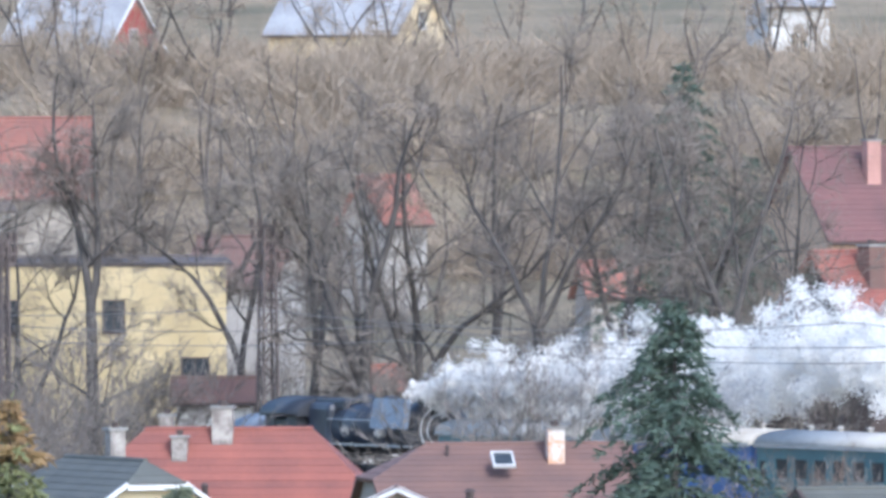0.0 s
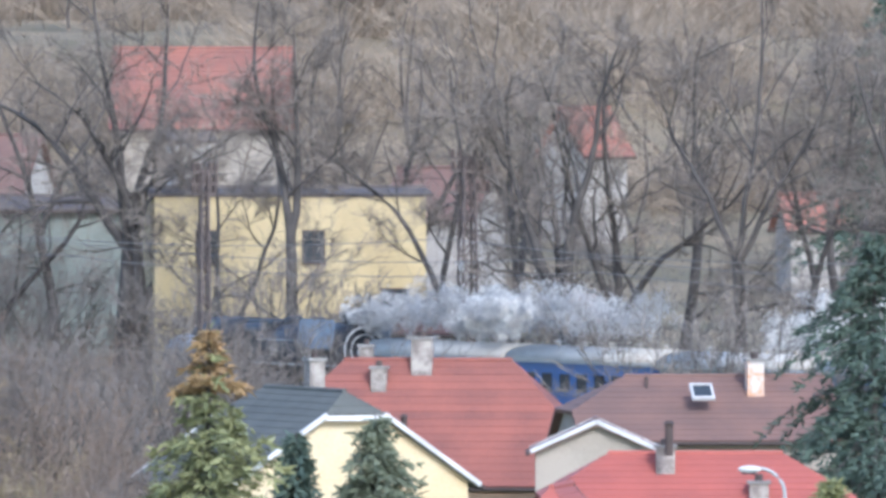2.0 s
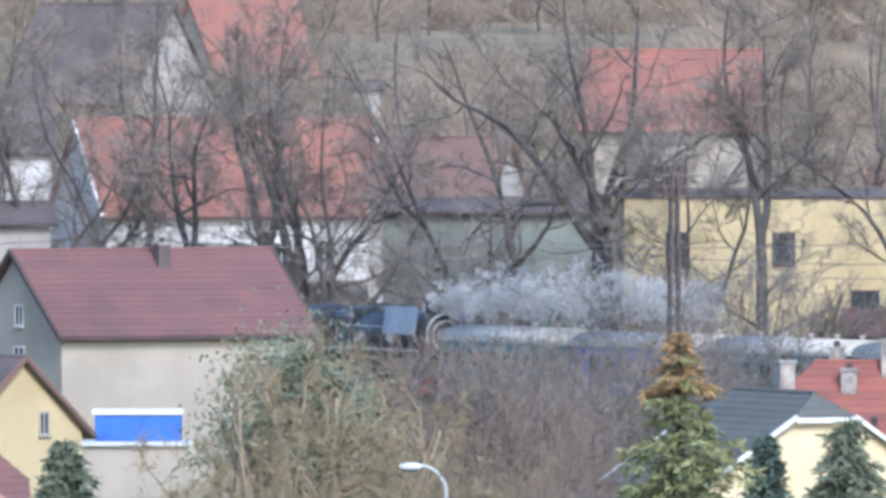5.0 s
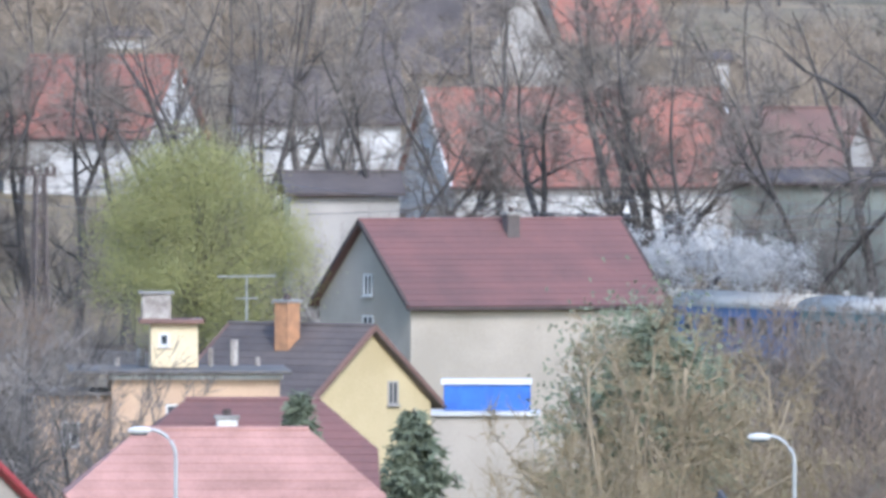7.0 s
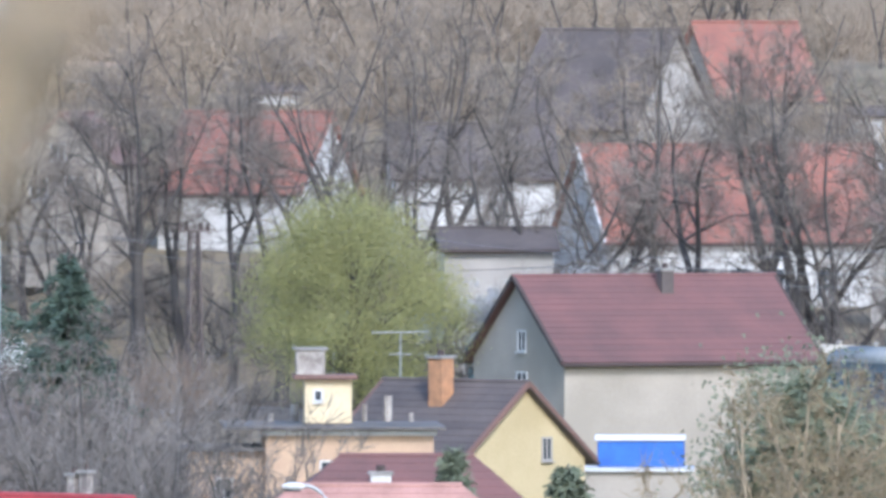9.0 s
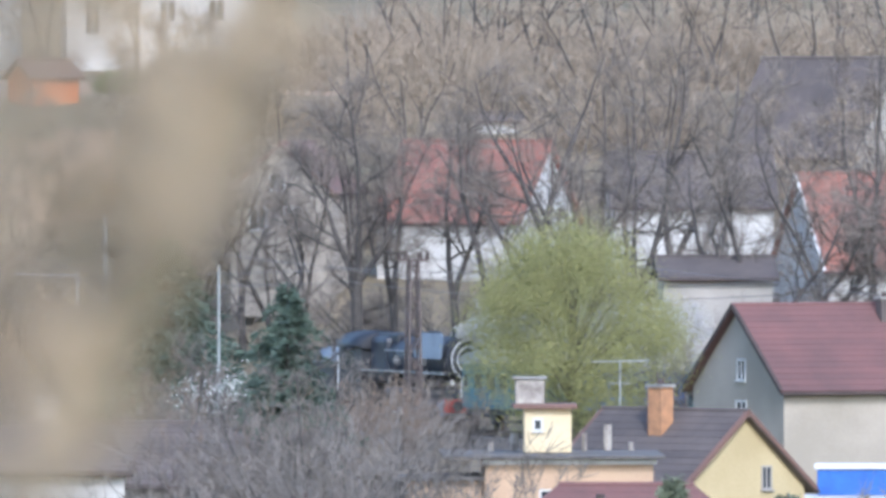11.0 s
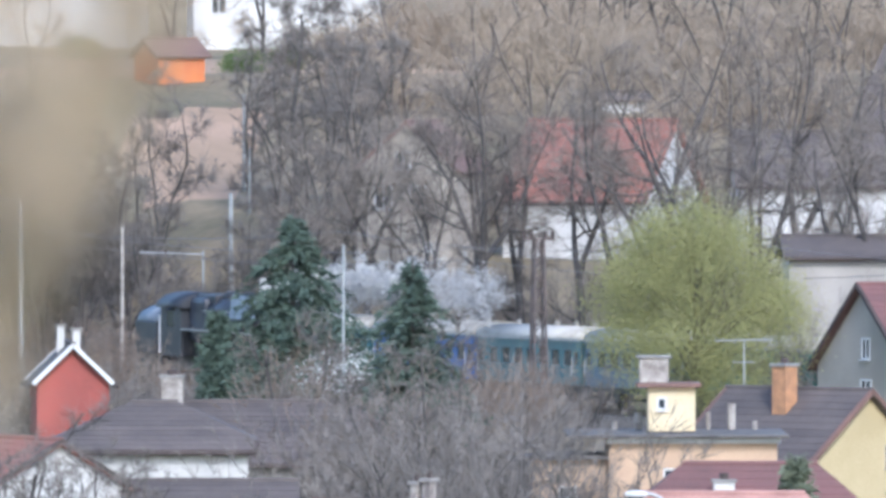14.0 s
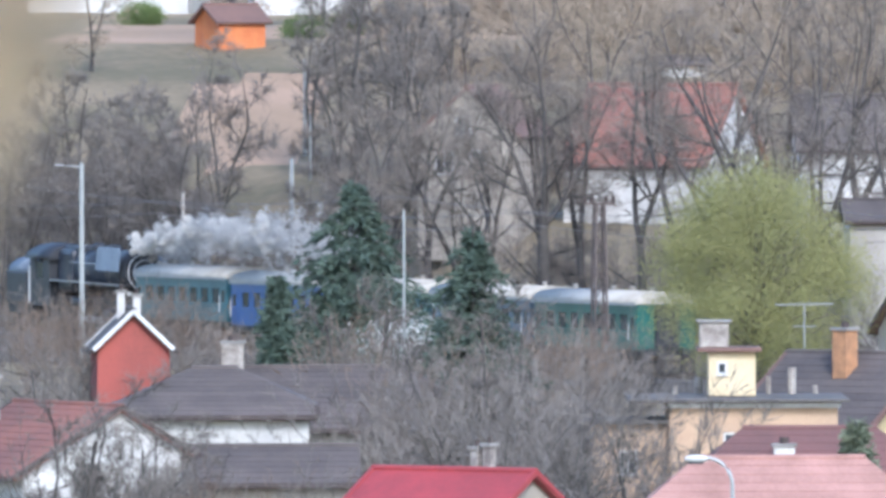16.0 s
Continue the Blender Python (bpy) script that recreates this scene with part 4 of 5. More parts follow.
def bare_tree_meshes(seed, h=16.0, trunk_r=0.28, spread=0.5, fork=0.3, twigs=900, stems=1, bark="bark", twig="twig", twig_r=0.012):
    """Two meshes: the trunk with its limbs, and the crown of fine branches."""
    rng = random.Random(seed)
    V, Fc, TV, TF = [], [], [], []
    tips = []

    def grow(p, d, length, r, level):
        n = (5, 4, 3, 2)[min(level, 3)]
        pts, rad = [p.copy()], [r]
        q, dd = p.copy(), d.copy()
        for i in range(n):
            wob = 0.05 if level == 0 else 0.15
            dd = (dd + Vector((rng.gauss(0, wob), rng.gauss(0, wob), rng.gauss(0.03, 0.08) + 0.02 * level))).normalized()
            q = q + dd * length / n
            pts.append(q.copy())
            rad.append(r * (1 - 0.7 * (i + 1) / n))
        ring_tube(V if level < 3 else TV, Fc if level < 3 else TF, pts, rad, (7, 5, 3, 3)[min(level, 3)])
        if level >= 3:
            tips.append((pts, dd))
            return
        kids = (rng.randint(9, 11), rng.randint(4, 5), rng.randint(4, 5))[level]
        for i in range(kids):
            f = rng.uniform(fork if level == 0 else 0.25, 1.0)
            k = min(n - 1, int(f * n))
            pp = pts[k].lerp(pts[k + 1], f * n - k)
            az = rng.uniform(0, 2 * math.pi)
            o = (pts[k + 1] - pts[k]).normalized()
            u = o.orthogonal().normalized()
            side = u * math.cos(az) + o.cross(u) * math.sin(az)
            nd = (o * (1 - spread * 0.75) + side * spread * 1.15 + Vector((0, 0, 0.12 if level else 0.02))).normalized()
            grow(pp, nd, length * (rng.uniform(0.24, 0.44) if level == 0 else rng.uniform(0.45, 0.72)) * (1.12 - 0.4 * f), rad[k] * rng.uniform(0.42, 0.66), level + 1)
        grow(pts[-1], dd, length * (0.28 if level == 0 else 0.5), rad[-1], level + 1)

    for s in range(stems):
        lean = 0.05 if stems == 1 else 0.55
        d = Vector((rng.gauss(0, lean), rng.gauss(0, lean), 1)).normalized()
        o = Vector((rng.gauss(0, 0.3), rng.gauss(0, 0.3), -0.3)) if stems > 1 else Vector((0, 0, -0.4))
        grow(o, d, h * (0.8 if stems == 1 else 0.62) * (rng.uniform(0.6, 1) if stems > 1 else 1), trunk_r * (rng.uniform(0.5, 1) if stems > 1 else 1), 0 if stems == 1 else 1)
    per = max(2, twigs // max(1, len(tips)))
    for pts, dd in tips:
        for j in range(per):
            k = rng.randrange(len(pts) - 1)
            p = pts[k].lerp(pts[k + 1], rng.random())
            d = (dd + Vector((rng.gauss(0, 0.6), rng.gauss(0, 0.6), rng.gauss(0.1, 0.45)))).normalized()
            ln = rng.uniform(0.5, 1.5) * min(1.15, h / 16)
            e = p + d * ln + Vector((rng.gauss(0, 0.08), rng.gauss(0, 0.08), rng.gauss(0, 0.1)))
            spike(TV, TF, p, e, twig_r * 1.25)
    return mesh_of("trunk", V, Fc, M[bark], True), mesh_of("crown", TV, TF, M[twig])


def plant(meshes, label, bearing, d, scale=1.0, turn=0.0, z=None, name="bare_tree", category="tree", group="bare trees"):
    x, y = spot(bearing, d)
    t = tagged(new(name), label, category, group)
    t.matrix_basis = pose(x, y, ground_z(x, y) if z is None else z, 0, 0, turn) @ Matrix.Diagonal((scale, scale, scale, 1))
    for me in meshes:
        ob = new(me.name.split(".")[0], me)
        ob.parent = t
    return t


def broad_tree_meshes(seed, h, r, fork, leaders, tilt=0.0, twigs=2400, limbs=6, bark="bark", twig="crown_twig", twig_r=0.014):
    """A crooked old tree: a trunk up to its fork, then leaders (sideways lean, lean in depth in degrees, length), each with limbs,
    branches, branchlets and twigs. Two meshes: the wood and the crown of fine branches."""
    rng = random.Random(seed)
    V, Fc, TV, TF = [], [], [], []
    tips = []

    def stretch(p, d, length, r0, r1, n, wob, lift, sides, fine=False):
        pts, rad = [p.copy()], [r0]
        q, dd = p.copy(), d.copy()
        bend = Vector((rng.gauss(0, wob), rng.gauss(0, wob), 0)) * 0.5
        for i in range(n):
            if i == n // 2:
                bend = -bend * rng.uniform(0.4, 1.3)
            dd = (dd + bend + Vector((rng.gauss(0, wob), rng.gauss(0, wob), rng.gauss(0, wob) + lift))).normalized()
            q = q + dd * length / n
            pts.append(q.copy())
            rad.append(r0 + (r1 - r0) * (i + 1) / n)
        ring_tube(TV if fine else V, TF if fine else Fc, pts, rad, sides)
        return pts, rad, dd

    def offshoot(pts, rad, f, angle):
        n = len(pts) - 1
        k = min(n - 1, int(f * n))
        o = (pts[k + 1] - pts[k]).normalized()
        u = o.orthogonal().normalized()
        az = rng.uniform(0, 2 * math.pi)
        side = u * math.cos(az) + o.cross(u) * math.sin(az)
        a = radians(angle)
        return pts[k].lerp(pts[k + 1], f * n - k), (o * math.cos(a) + side * math.sin(a)).normalized(), rad[k]

    def crown(pts, rad, length, level):
        kids = (limbs, 5, 5)[level]
        for i in range(kids):
            f = 0.12 + 0.86 * (i + rng.random()) / kids
            p, d, rr = offshoot(pts, rad, f, rng.uniform(38, 78) - 18 * f)
            ln = length * rng.uniform(0.38, 0.66) * (1.15 - 0.55 * f)
            if level == 2:
                q, w, e = stretch(p, d, ln, min(rr * 0.6, 0.03), 0.008, 2, 0.22, 0.03, 3, True)
                tips.append((q, e))
            else:
                q, w, e = stretch(p, d, ln, rr * rng.uniform(0.4, 0.62), 0.02, (6, 4)[level], (0.17, 0.2)[level], 0.05, (5, 4)[level])
                crown(q, w, ln, level + 1)

    t = radians(tilt)
    trunk, rad, d = stretch(Vector((0, 0, -0.4)), Vector((math.sin(t), 0, math.cos(t))), fork, r * 1.15, r * 0.8, 6, 0.045, 0.01, 8)
    ring_tube(V, Fc, [Vector((0, 0, -0.5)), Vector((0, 0, 0.35))], [r * 1.5, r * 1.1], 8)
    for side, depth, ln in leaders:
        a, b = radians(side), radians(depth)
        dd = Vector((math.sin(a), math.sin(b), math.cos(a))).normalized()
        share = 0.86 / max(1.0, len(leaders) - 0.6) ** 0.5
        pts, rd, e = stretch(trunk[-1] - d * 0.2, dd, ln, r * share, 0.035, 8, 0.10, 0.035, 6)
        crown(pts, rd, ln * 0.78, 0)
    for i in range(3):
        p, dd, rr = offshoot(trunk, rad, rng.uniform(0.45, 0.95), rng.uniform(55, 80))
        q, w, e = stretch(p, dd, h * rng.uniform(0.14, 0.24), rr * 0.32, 0.02, 5, 0.16, 0.06, 5)
        crown(q, w, h * 0.16, 1)
    per = max(2, twigs // max(1, len(tips)))
    for pts, dd in tips:
        for j in range(per):
            k = rng.randrange(len(pts) - 1)
            p = pts[k].lerp(pts[k + 1], rng.random())
            d = (dd + Vector((rng.gauss(0, 0.75), rng.gauss(0, 0.75), rng.gauss(0.05, 0.6)))).normalized()
            spike(TV, TF, p, p + d * rng.uniform(0.5, 1.35) * min(1.1, h / 16), twig_r)
    return mesh_of("trunk", V, Fc, M[bark], True), mesh_of("crown", TV, TF, M[twig])


# sorts for the scattered trees, and one build for each of the large trees of the row
BARE = [broad_tree_meshes(11, 19, 0.30, 6.0, [(-14, 8, 11), (12, -12, 12)]), broad_tree_meshes(23, 18, 0.27, 4.5, [(-22, -10, 11), (6, 12, 13), (26, -5, 10)]),
        broad_tree_meshes(37, 20, 0.28, 8.0, [(-6, 10, 11), (14, -8, 10)], 4), broad_tree_meshes(41, 18, 0.25, 5.0, [(-25, 4, 10), (8, -6, 12)], -6)]
DARK_ROW = [broad_tree_meshes(51 + i, 18, 0.25, 4.5, [(-17, 8, 11), (5, -10, 12), (20, 4, 10)], 0, 3600, 6, twig="dark_twig", twig_r=0.02) for i in range(2)]
SLOPE = [broad_tree_meshes(61 + i, 14, 0.17, 2.5, [(-16, 10, 9), (18, -12, 9)], 0, 1250, 4, twig="pale_twig", twig_r=0.023) for i in range(3)]
rng = random.Random(3)
# the row along the far side of the line: bearing, distance beyond the track, trunk radius, height of the fork, lean, leaders
def beyond(b, far):
    """The distance from the camera of a place so far behind the railway, on that bearing."""
    a = (b + 1400) / MRAD
    k0 = (23.8 - math.tan(a) * 711.6) / (0.4064 + math.tan(a) * 0.9137)
    return (711.6 + 0.9137 * k0) / math.cos(a) + far * 1.6


for i, (b, far, r, fork, lean, leaders) in enumerate([
        (-922, 14, 0.46, 8.0, 1, [(-32, 10, 11), (-5, -6, 12), (7, 9, 11)]), (-889, 15, 0.36, 5.5, 2, [(30, 6, 8), (3, -8, 12)]),
        (-731, 14, 0.19, 4.0, 0, [(-14, 8, 9), (16, -8, 9)]), (-622, 12, 0.27, 9.0, 0, [(-4, 6, 10), (14, -6, 9)]),
        (-74, 14, 0.36, 6.2, -15, [(-30, 6, 9), (2, -8, 12)]), (-36, 17, 0.34, 5.0, -2, [(32, 5, 10), (-12, -8, 12), (8, 10, 12)]),
        (176, 19, 0.26, 8.0, 1, [(-28, 8, 8), (3, -8, 11), (30, 5, 9)]), (262, 24, 0.18, 7.0, 8, [(16, 6, 9), (-8, -6, 9)]),
        (-340, 20, 0.2, 6.0, -9, [(-16, 6, 9), (10, -8, 10)]), (-1456, 14, 0.36, 6.5, 0, [(-14, 8, 11), (11, -8, 11)]),
        (-1371, 16, 0.32, 3.6, 0, [(-20, 6, 10), (6, -8, 12), (30, 8, 9)]), (-1150, 18, 0.25, 4.0, 0, [(-16, 6, 11), (20, -6, 10)]),
        (-1880, 14, 0.34, 5.5, -8, [(-26, 6, 10), (3, -8, 12), (28, 8, 9)]), (-1858, 16, 0.24, 4.0, 2, [(44, 6, 8), (6, -6, 12)]),
        (-1601, 18, 0.24, 7.0, -9, [(-10, 6, 10), (16, -6, 9)]), (-1546, 15, 0.34, 8.0, 2, [(-7, 8, 11), (14, -8, 11)]),
        (-1386, 17, 0.26, 5.0, -12, [(-12, 6, 11), (20, -6, 10)]), (-2181, 16, 0.62, 2.6, 0, [(-24, 8, 14), (-12, -10, 15), (-2, 12, 15), (9, -8, 15), (23, 6, 14)]),
        (-2361, 12, 0.33, 5.0, -5, [(-7, 8, 12), (32, -6, 9)]), (-2452, 14, 0.22, 7.5, 0, [(-9, 6, 9), (9, -8, 9)]),
        (-2603, 10, 0.31, 8.5, -6, [(-30, 6, 8), (6, -8, 10), (36, 8, 8)]), (-2630, 14, 0.22, 7.0, 1, [(-12, 6, 10), (8, -8, 10)]),
        (-2770, 14, 0.24, 5.0, -2, [(-16, 6, 9), (14, -8, 9)]), (-2862, 12, 0.22, 6.5, -2, [(-18, 6, 9), (6, -6, 10), (24, 8, 8)])]):
    size = 0.86 if b < -2680 else 0.93 if b < -1300 else 1.0
    me = broad_tree_meshes(200 + i, 18, r / size, fork, leaders, lean, 2900, 6)
    plant(me, "tall crooked leafless tree with dark bark beyond the railway", b, beyond(b, far), size, 0)
for b, far, sc, k in [(-253, 16, 0.9, 2), (-160, 26, 0.9, 0), (430, 24, 1.1, 3), (506, 22, 1.0, 2), (620, 30, 1.0, 1), (-420, 34, 0.9, 0), (-520, 36, 1.0, 3), (-800, 34, 0.9, 1), (60, 32, 0.95, 2), (340, 34, 1.0, 0),
                      (-1040, 28, 0.9, 2), (-1250, 34, 0.9, 0), (-1700, 34, 1.0, 3), (-1770, 30, 0.9, 1), (-1985, 20, 0.85, 3), (-2060, 32, 0.95, 0), (-2150, 26, 1.0, 3), (-2250, 26, 1.0, 1), (-2310, 30, 0.9, 2),
                      (-2532, 16, 0.85, 2), (-2700, 24, 0.85, 1), (-2820, 26, 0.75, 0), (-2920, 12, 0.7, 3), (-2975, 16, 0.64, 0), (-3035, 14, 0.6, 1), (-3085, 12, 0.42, 2), (-3125, 12, 0.4, 2), (-3160, 12, 0.42, 3), (-3205, 14, 0.64, 1), (-3275, 14, 0.68, 2), (-3395, 12, 0.7, 3), (-3245, 14, 0.72, 3), (-3310, 12, 0.68, 0), (-3370, 16, 0.7, 1), (-3430, 14, 0.72, 2), (-3490, 18, 0.7, 3), (-3550, 12, 0.7, 1)]:
    plant(DARK_ROW[k % 2] if b < -2900 else BARE[k], "tall leafless tree with grey-brown bark beyond the railway", b, beyond(b, far), sc * 0.95, rng.uniform(0, 360))
# scattered trees up the slope
for i in range(64):
    b = -3650 + 4500 * (i + rng.random()) / 64
    if b < -2550 and i % 3:
        continue
    plant(SLOPE[i % 3], "leafless tree on the hazy slope", b, rng.uniform(840, 1060) if b > -1700 else rng.uniform(915, 1060), rng.uniform(0.55, 0.9), rng.uniform(0, 360), group="slope trees")

for i in range(18):
    b = -2650 + 1150 * (i + rng.random()) / 18
    plant(SLOPE[i % 3], "leafless tree on the hazy slope", b, rng.uniform(965, 1085), rng.uniform(0.6, 0.9), rng.uniform(0, 360), group="slope trees")

DARK_WOOD = [broad_tree_meshes(65 + i, 14, 0.2, 3.5, [(-12, 8, 10), (10, -12, 10)], 0, 2200, 5, twig="dark_twig", twig_r=0.026) for i in range(2)]
for i in range(26):
    b = -3640 + 900 * (i + rng.random()) / 26
    if -3185 < b < -3050:
        continue
    plant(DARK_WOOD[i % 2], "dark leafless tree behind the railway", b, rng.uniform(912, 948), rng.uniform(0.6, 0.85), rng.uniform(0, 360), group="trees behind the railway")

FAR_WOOD = [broad_tree_meshes(71 + i, 15, 0.2, 3.0, [(-16, 8, 10), (14, -12, 10)], 0, 700, 3, twig="pale_twig", twig_r=0.036) for i in range(2)]
for i in range(38):
    b = -3700 + 4600 * (i + rng.random()) / 38
    plant(FAR_WOOD[i % 2], "leafless wood on the upper hillside", b, rng.uniform(1090 if b > -2300 else 1180, 1400), rng.uniform(0.7, 1.1), rng.uniform(0, 360), name="woodland_tree", group="upper woods")


for i in range(28):
    b = -2350 + 3200 * (i + rng.random()) / 28
    plant(FAR_WOOD[i % 2], "leafless wood on the hazy upper slope", b, rng.uniform(1000, 1090), rng.uniform(0.45, 0.75), rng.uniform(0, 360), name="woodland_tree", group="upper woods")


def slope_brush():
    """Tangled leafless brush over the slope: thin stems that fan out of the ground in clumps."""
    rg = random.Random(131)
    V, Fc = [], []
    for i in range(110):
        x, y = spot(-2880 + 3750 * (i + rg.random()) / 110, rg.uniform(900, 1095))
        foot, q = Vector((x, y, ground_z(x, y))), rg.uniform(0.9, 1.9)
        for j in range(900):
            p = Vector((rg.gauss(0, 1.3), rg.gauss(0, 1.3), -0.1 + 1.6 * rg.random() ** 2))
            d = Vector((rg.gauss(0, 0.5) + p.x * 0.18, rg.gauss(0, 0.5) + p.y * 0.18, rg.uniform(0.4, 1.0))).normalized()
            spike(V, Fc, foot + p * q, foot + (p + d * rg.uniform(0.7, 2.1)) * q, 0.026 * q)
    tagged(new("brush", mesh_of("brush", V, Fc, M["pale_twig"])), "tangled leafless brush covering the hazy slope", "brush", kind="stuff")


slope_brush()


def conifer_meshes(seed, h, r, needle="needle", droop=0.35, top=None, density=1.0):
    rng = random.Random(seed)
    V, Fc, NV, NF, TV2, TF2 = [], [], [], [], [], []
    ring_tube(V, Fc, [Vector((0, 0, -0.4)), Vector((0, 0, h * 0.5)), Vector((0, 0, h))], [h * 0.018, h * 0.011, 0.02], 7)
    z = h * 0.06
    while z < h * 0.985:
        f = z / h
        reach = r * 1.55 * (1 - f) ** 0.85 * rng.uniform(0.62, 1.15) + 0.12
        for j in range(rng.randint(5, 7)):
            az = rng.uniform(0, 2 * math.pi)
            ln = reach * rng.choice((0.5, 0.7, 0.85, 1.0, 1.0, 1.22)) * rng.uniform(0.85, 1.08)
            out = Vector((math.cos(az), math.sin(az), 0))
            side = Vector((-out.y, out.x, 0))
            pts = [Vector((0, 0, z)) + out * ln * s + Vector((0, 0, 0.22 * ln * s - droop * ln * s * s * 1.6)) for s in (0, 0.35, 0.7, 1.0)]
            ring_tube(V, Fc, pts, [0.03, 0.022, 0.014, 0.006], 3)
            A, B = (TV2, TF2) if top and f > top and rng.random() < 0.85 else (NV, NF)
            for q in range(int((12 + 20 * ln) * density)):
                s = rng.uniform(0.12, 1.0)
                k = min(2, int(s * 3))
                p = pts[k].lerp(pts[k + 1], s * 3 - k) + side * rng.gauss(0, 0.16 * ln * (1.1 - s) + 0.05) + Vector((0, 0, rng.gauss(-0.05, 0.07)))
                d = (out * rng.uniform(0.2, 1) + side * rng.gauss(0, 0.7) + Vector((0, 0, rng.gauss(-0.25, 0.35)))).normalized()
                w = d.cross(Vector((rng.gauss(0, 1), rng.gauss(0, 1), rng.gauss(0, 1)))).normalized()
                ll, ww = rng.uniform(0.18, 0.42), rng.uniform(0.03, 0.07)
                b0 = len(A)
                A += [p - w * ww, p + w * ww, p + d * ll + w * ww * 0.4, p + d * ll - w * ww * 0.4]
                B.append((b0, b0 + 1, b0 + 2, b0 + 3))
        z += h * 0.025 * rng.uniform(0.5, 1.5)
    out = [mesh_of("trunk", V, Fc, M["bark"], True), mesh_of("crown", NV, NF, M[needle])]
    if top:
        out.append(mesh_of("brown_top", TV2, TF2, M["cone_brown"]))
    return out


def tree_at(meshes, label, bearing, d, top_depression, h, name="conifer", turn=0, group=""):
    plant(meshes, label, bearing, d, 1.0, turn, height(top_depression, d) - h, name, "tree", group)


tree_at(conifer_meshes(5, 11, 4.4, droop=0.42), "tall dark green spruce with drooping boughs", 408, 605, 85, 11, "spruce")
tree_at(conifer_meshes(6, 10, 2.6, "needle_yellow", 0.2, 0.78), "yellow-green fir with an orange-brown cone-laden top", -770, 560, 250, 10, "fir_tree")
tree_at(conifer_meshes(7, 6.5, 2.1, "needle_green", 0.2), "grey-green young fir in front of the yellow house", -475, 565, 410, 6.5, "fir_tree", 40)
tree_at(conifer_meshes(8, 6, 1.2, "needle", 0.2), "dark green yew-like conifer against the house", -615, 575, 445, 6, "conifer")
tree_at(conifer_meshes(9, 8, 2.5, "needle", 0.3), "dark green spruce beside the line", -2740, 690, 75, 8, "spruce", 10)
tree_at(conifer_meshes(10, 8, 3.2, "needle", 0.3), "broad dark green spruce by the railway", -2952, 760, -10, 8, "spruce", 70)
tree_at(conifer_meshes(12, 5, 0.8, "needle", 0.25), "slim dark spruce sapling", -3085, 660, 165, 5, "spruce", 20)
tree_at(conifer_meshes(13, 4.5, 2.3, "needle_green", 0.1), "dull green conifer half hidden by bare twigs", -1430, 600, 290, 4.5, "conifer", 20)
tree_at(conifer_meshes(14, 12, 3.4, "needle", 0.3), "tall dark spruce in the wood", 425, 772, -330, 12, "spruce", 50)
tree_at(conifer_meshes(15, 11, 1.6, "needle", 0.3), "slim dark spruce in the wood", 545, 800, -170, 11, "spruce", 90)
tree_at(conifer_meshes(16, 4.5, 1.4, "needle_green", 0.2), "grey-green young conifer beside the yellow house", -1856, 575, 452, 4.5, "conifer", 0)
tree_at(conifer_meshes(17, 4.0, 0.75, "needle_green", 0.2), "small conifer beside the flat-roofed house", -2060, 545, 425, 4, "conifer", 0)
tree_at(conifer_meshes(19, 4.0, 1.3, "needle_yellow", 0.2), "yellow-green conifer in a garden", 330, 540, 530, 4, "conifer", 0)


def leafy_meshes(seed, h, r, leaf="willow", leaves=15000, low=0.25, size=0.09):
    """A crown of many small leaves in hanging clumps round bare limbs."""
    rng = random.Random(seed)
    V, Fc, LV, LF = [], [], [], []
    ring_tube(V, Fc, [Vector((0, 0, -0.4)), Vector((0.1, 0, h * 0.3)), Vector((0, 0, h * 0.85))], [0.3, 0.22, 0.03], 7)
    clumps = []
    for i in range(300):
        while True:
            p = Vector((rng.uniform(-1, 1), rng.uniform(-1, 1), rng.uniform(-1, 1)))
            if 0.35 < p.length < 1:
                break
        c = Vector((p.x * r, p.y * r, h * (low + (1 - low) * (0.5 + 0.5 * p.z))))
        if p.z > -0.35:
            k = 1 - 0.24 * (p.z + 0.35)
            c.x *= k
            c.y *= k
        clumps.append(c)
        if i % 6 == 0:
            ring_tube(V, Fc, [Vector((0, 0, c.z * 0.45)), c * 0.55 + Vector((0, 0, c.z * 0.3)), c], [0.06, 0.03, 0.008], 4)
    for i in range(leaves):
        c = clumps[rng.randrange(len(clumps))]
        p = c + Vector((rng.gauss(0, 0.42), rng.gauss(0, 0.42), rng.gauss(0, 0.45)))
        d = Vector((rng.gauss(0, 1), rng.gauss(0, 1), rng.gauss(-0.4, 1))).normalized()
        w = d.orthogonal().normalized()
        s = size * rng.uniform(0.6, 1.3)
        b0 = len(LV)
        LV += [p + w * s * 0.3, p + d * s, p - w * s * 0.3]
        LF.append((b0, b0 + 1, b0 + 2))
    return mesh_of("trunk", V, Fc, M["bark"], True), mesh_of("crown", LV, LF, M[leaf])


tree_at(leafy_meshes(31, 8.0, 4.6, leaves=95000, low=0.04, size=0.085), "rounded tree in fresh yellow-green leaf", -2240, 668, -20, 8.0, "leafing_tree")

EVERGREEN = leafy_meshes(37, 5.0, 1.9, leaf="needle_green", leaves=11000, low=0.05, size=0.12)
for b, d, dep in ((-1455, 604, 262), (-1385, 608, 330)):
    x, y = spot(b, d)
    zb = ground_z(x, y)
    plant(EVERGREEN, "dull green evergreen shrub tangled with bare tan twigs", b, d, (height(dep, d) - zb) / 5.2, b, zb, "evergreen_shrub", "shrub", "evergreen shrubs")

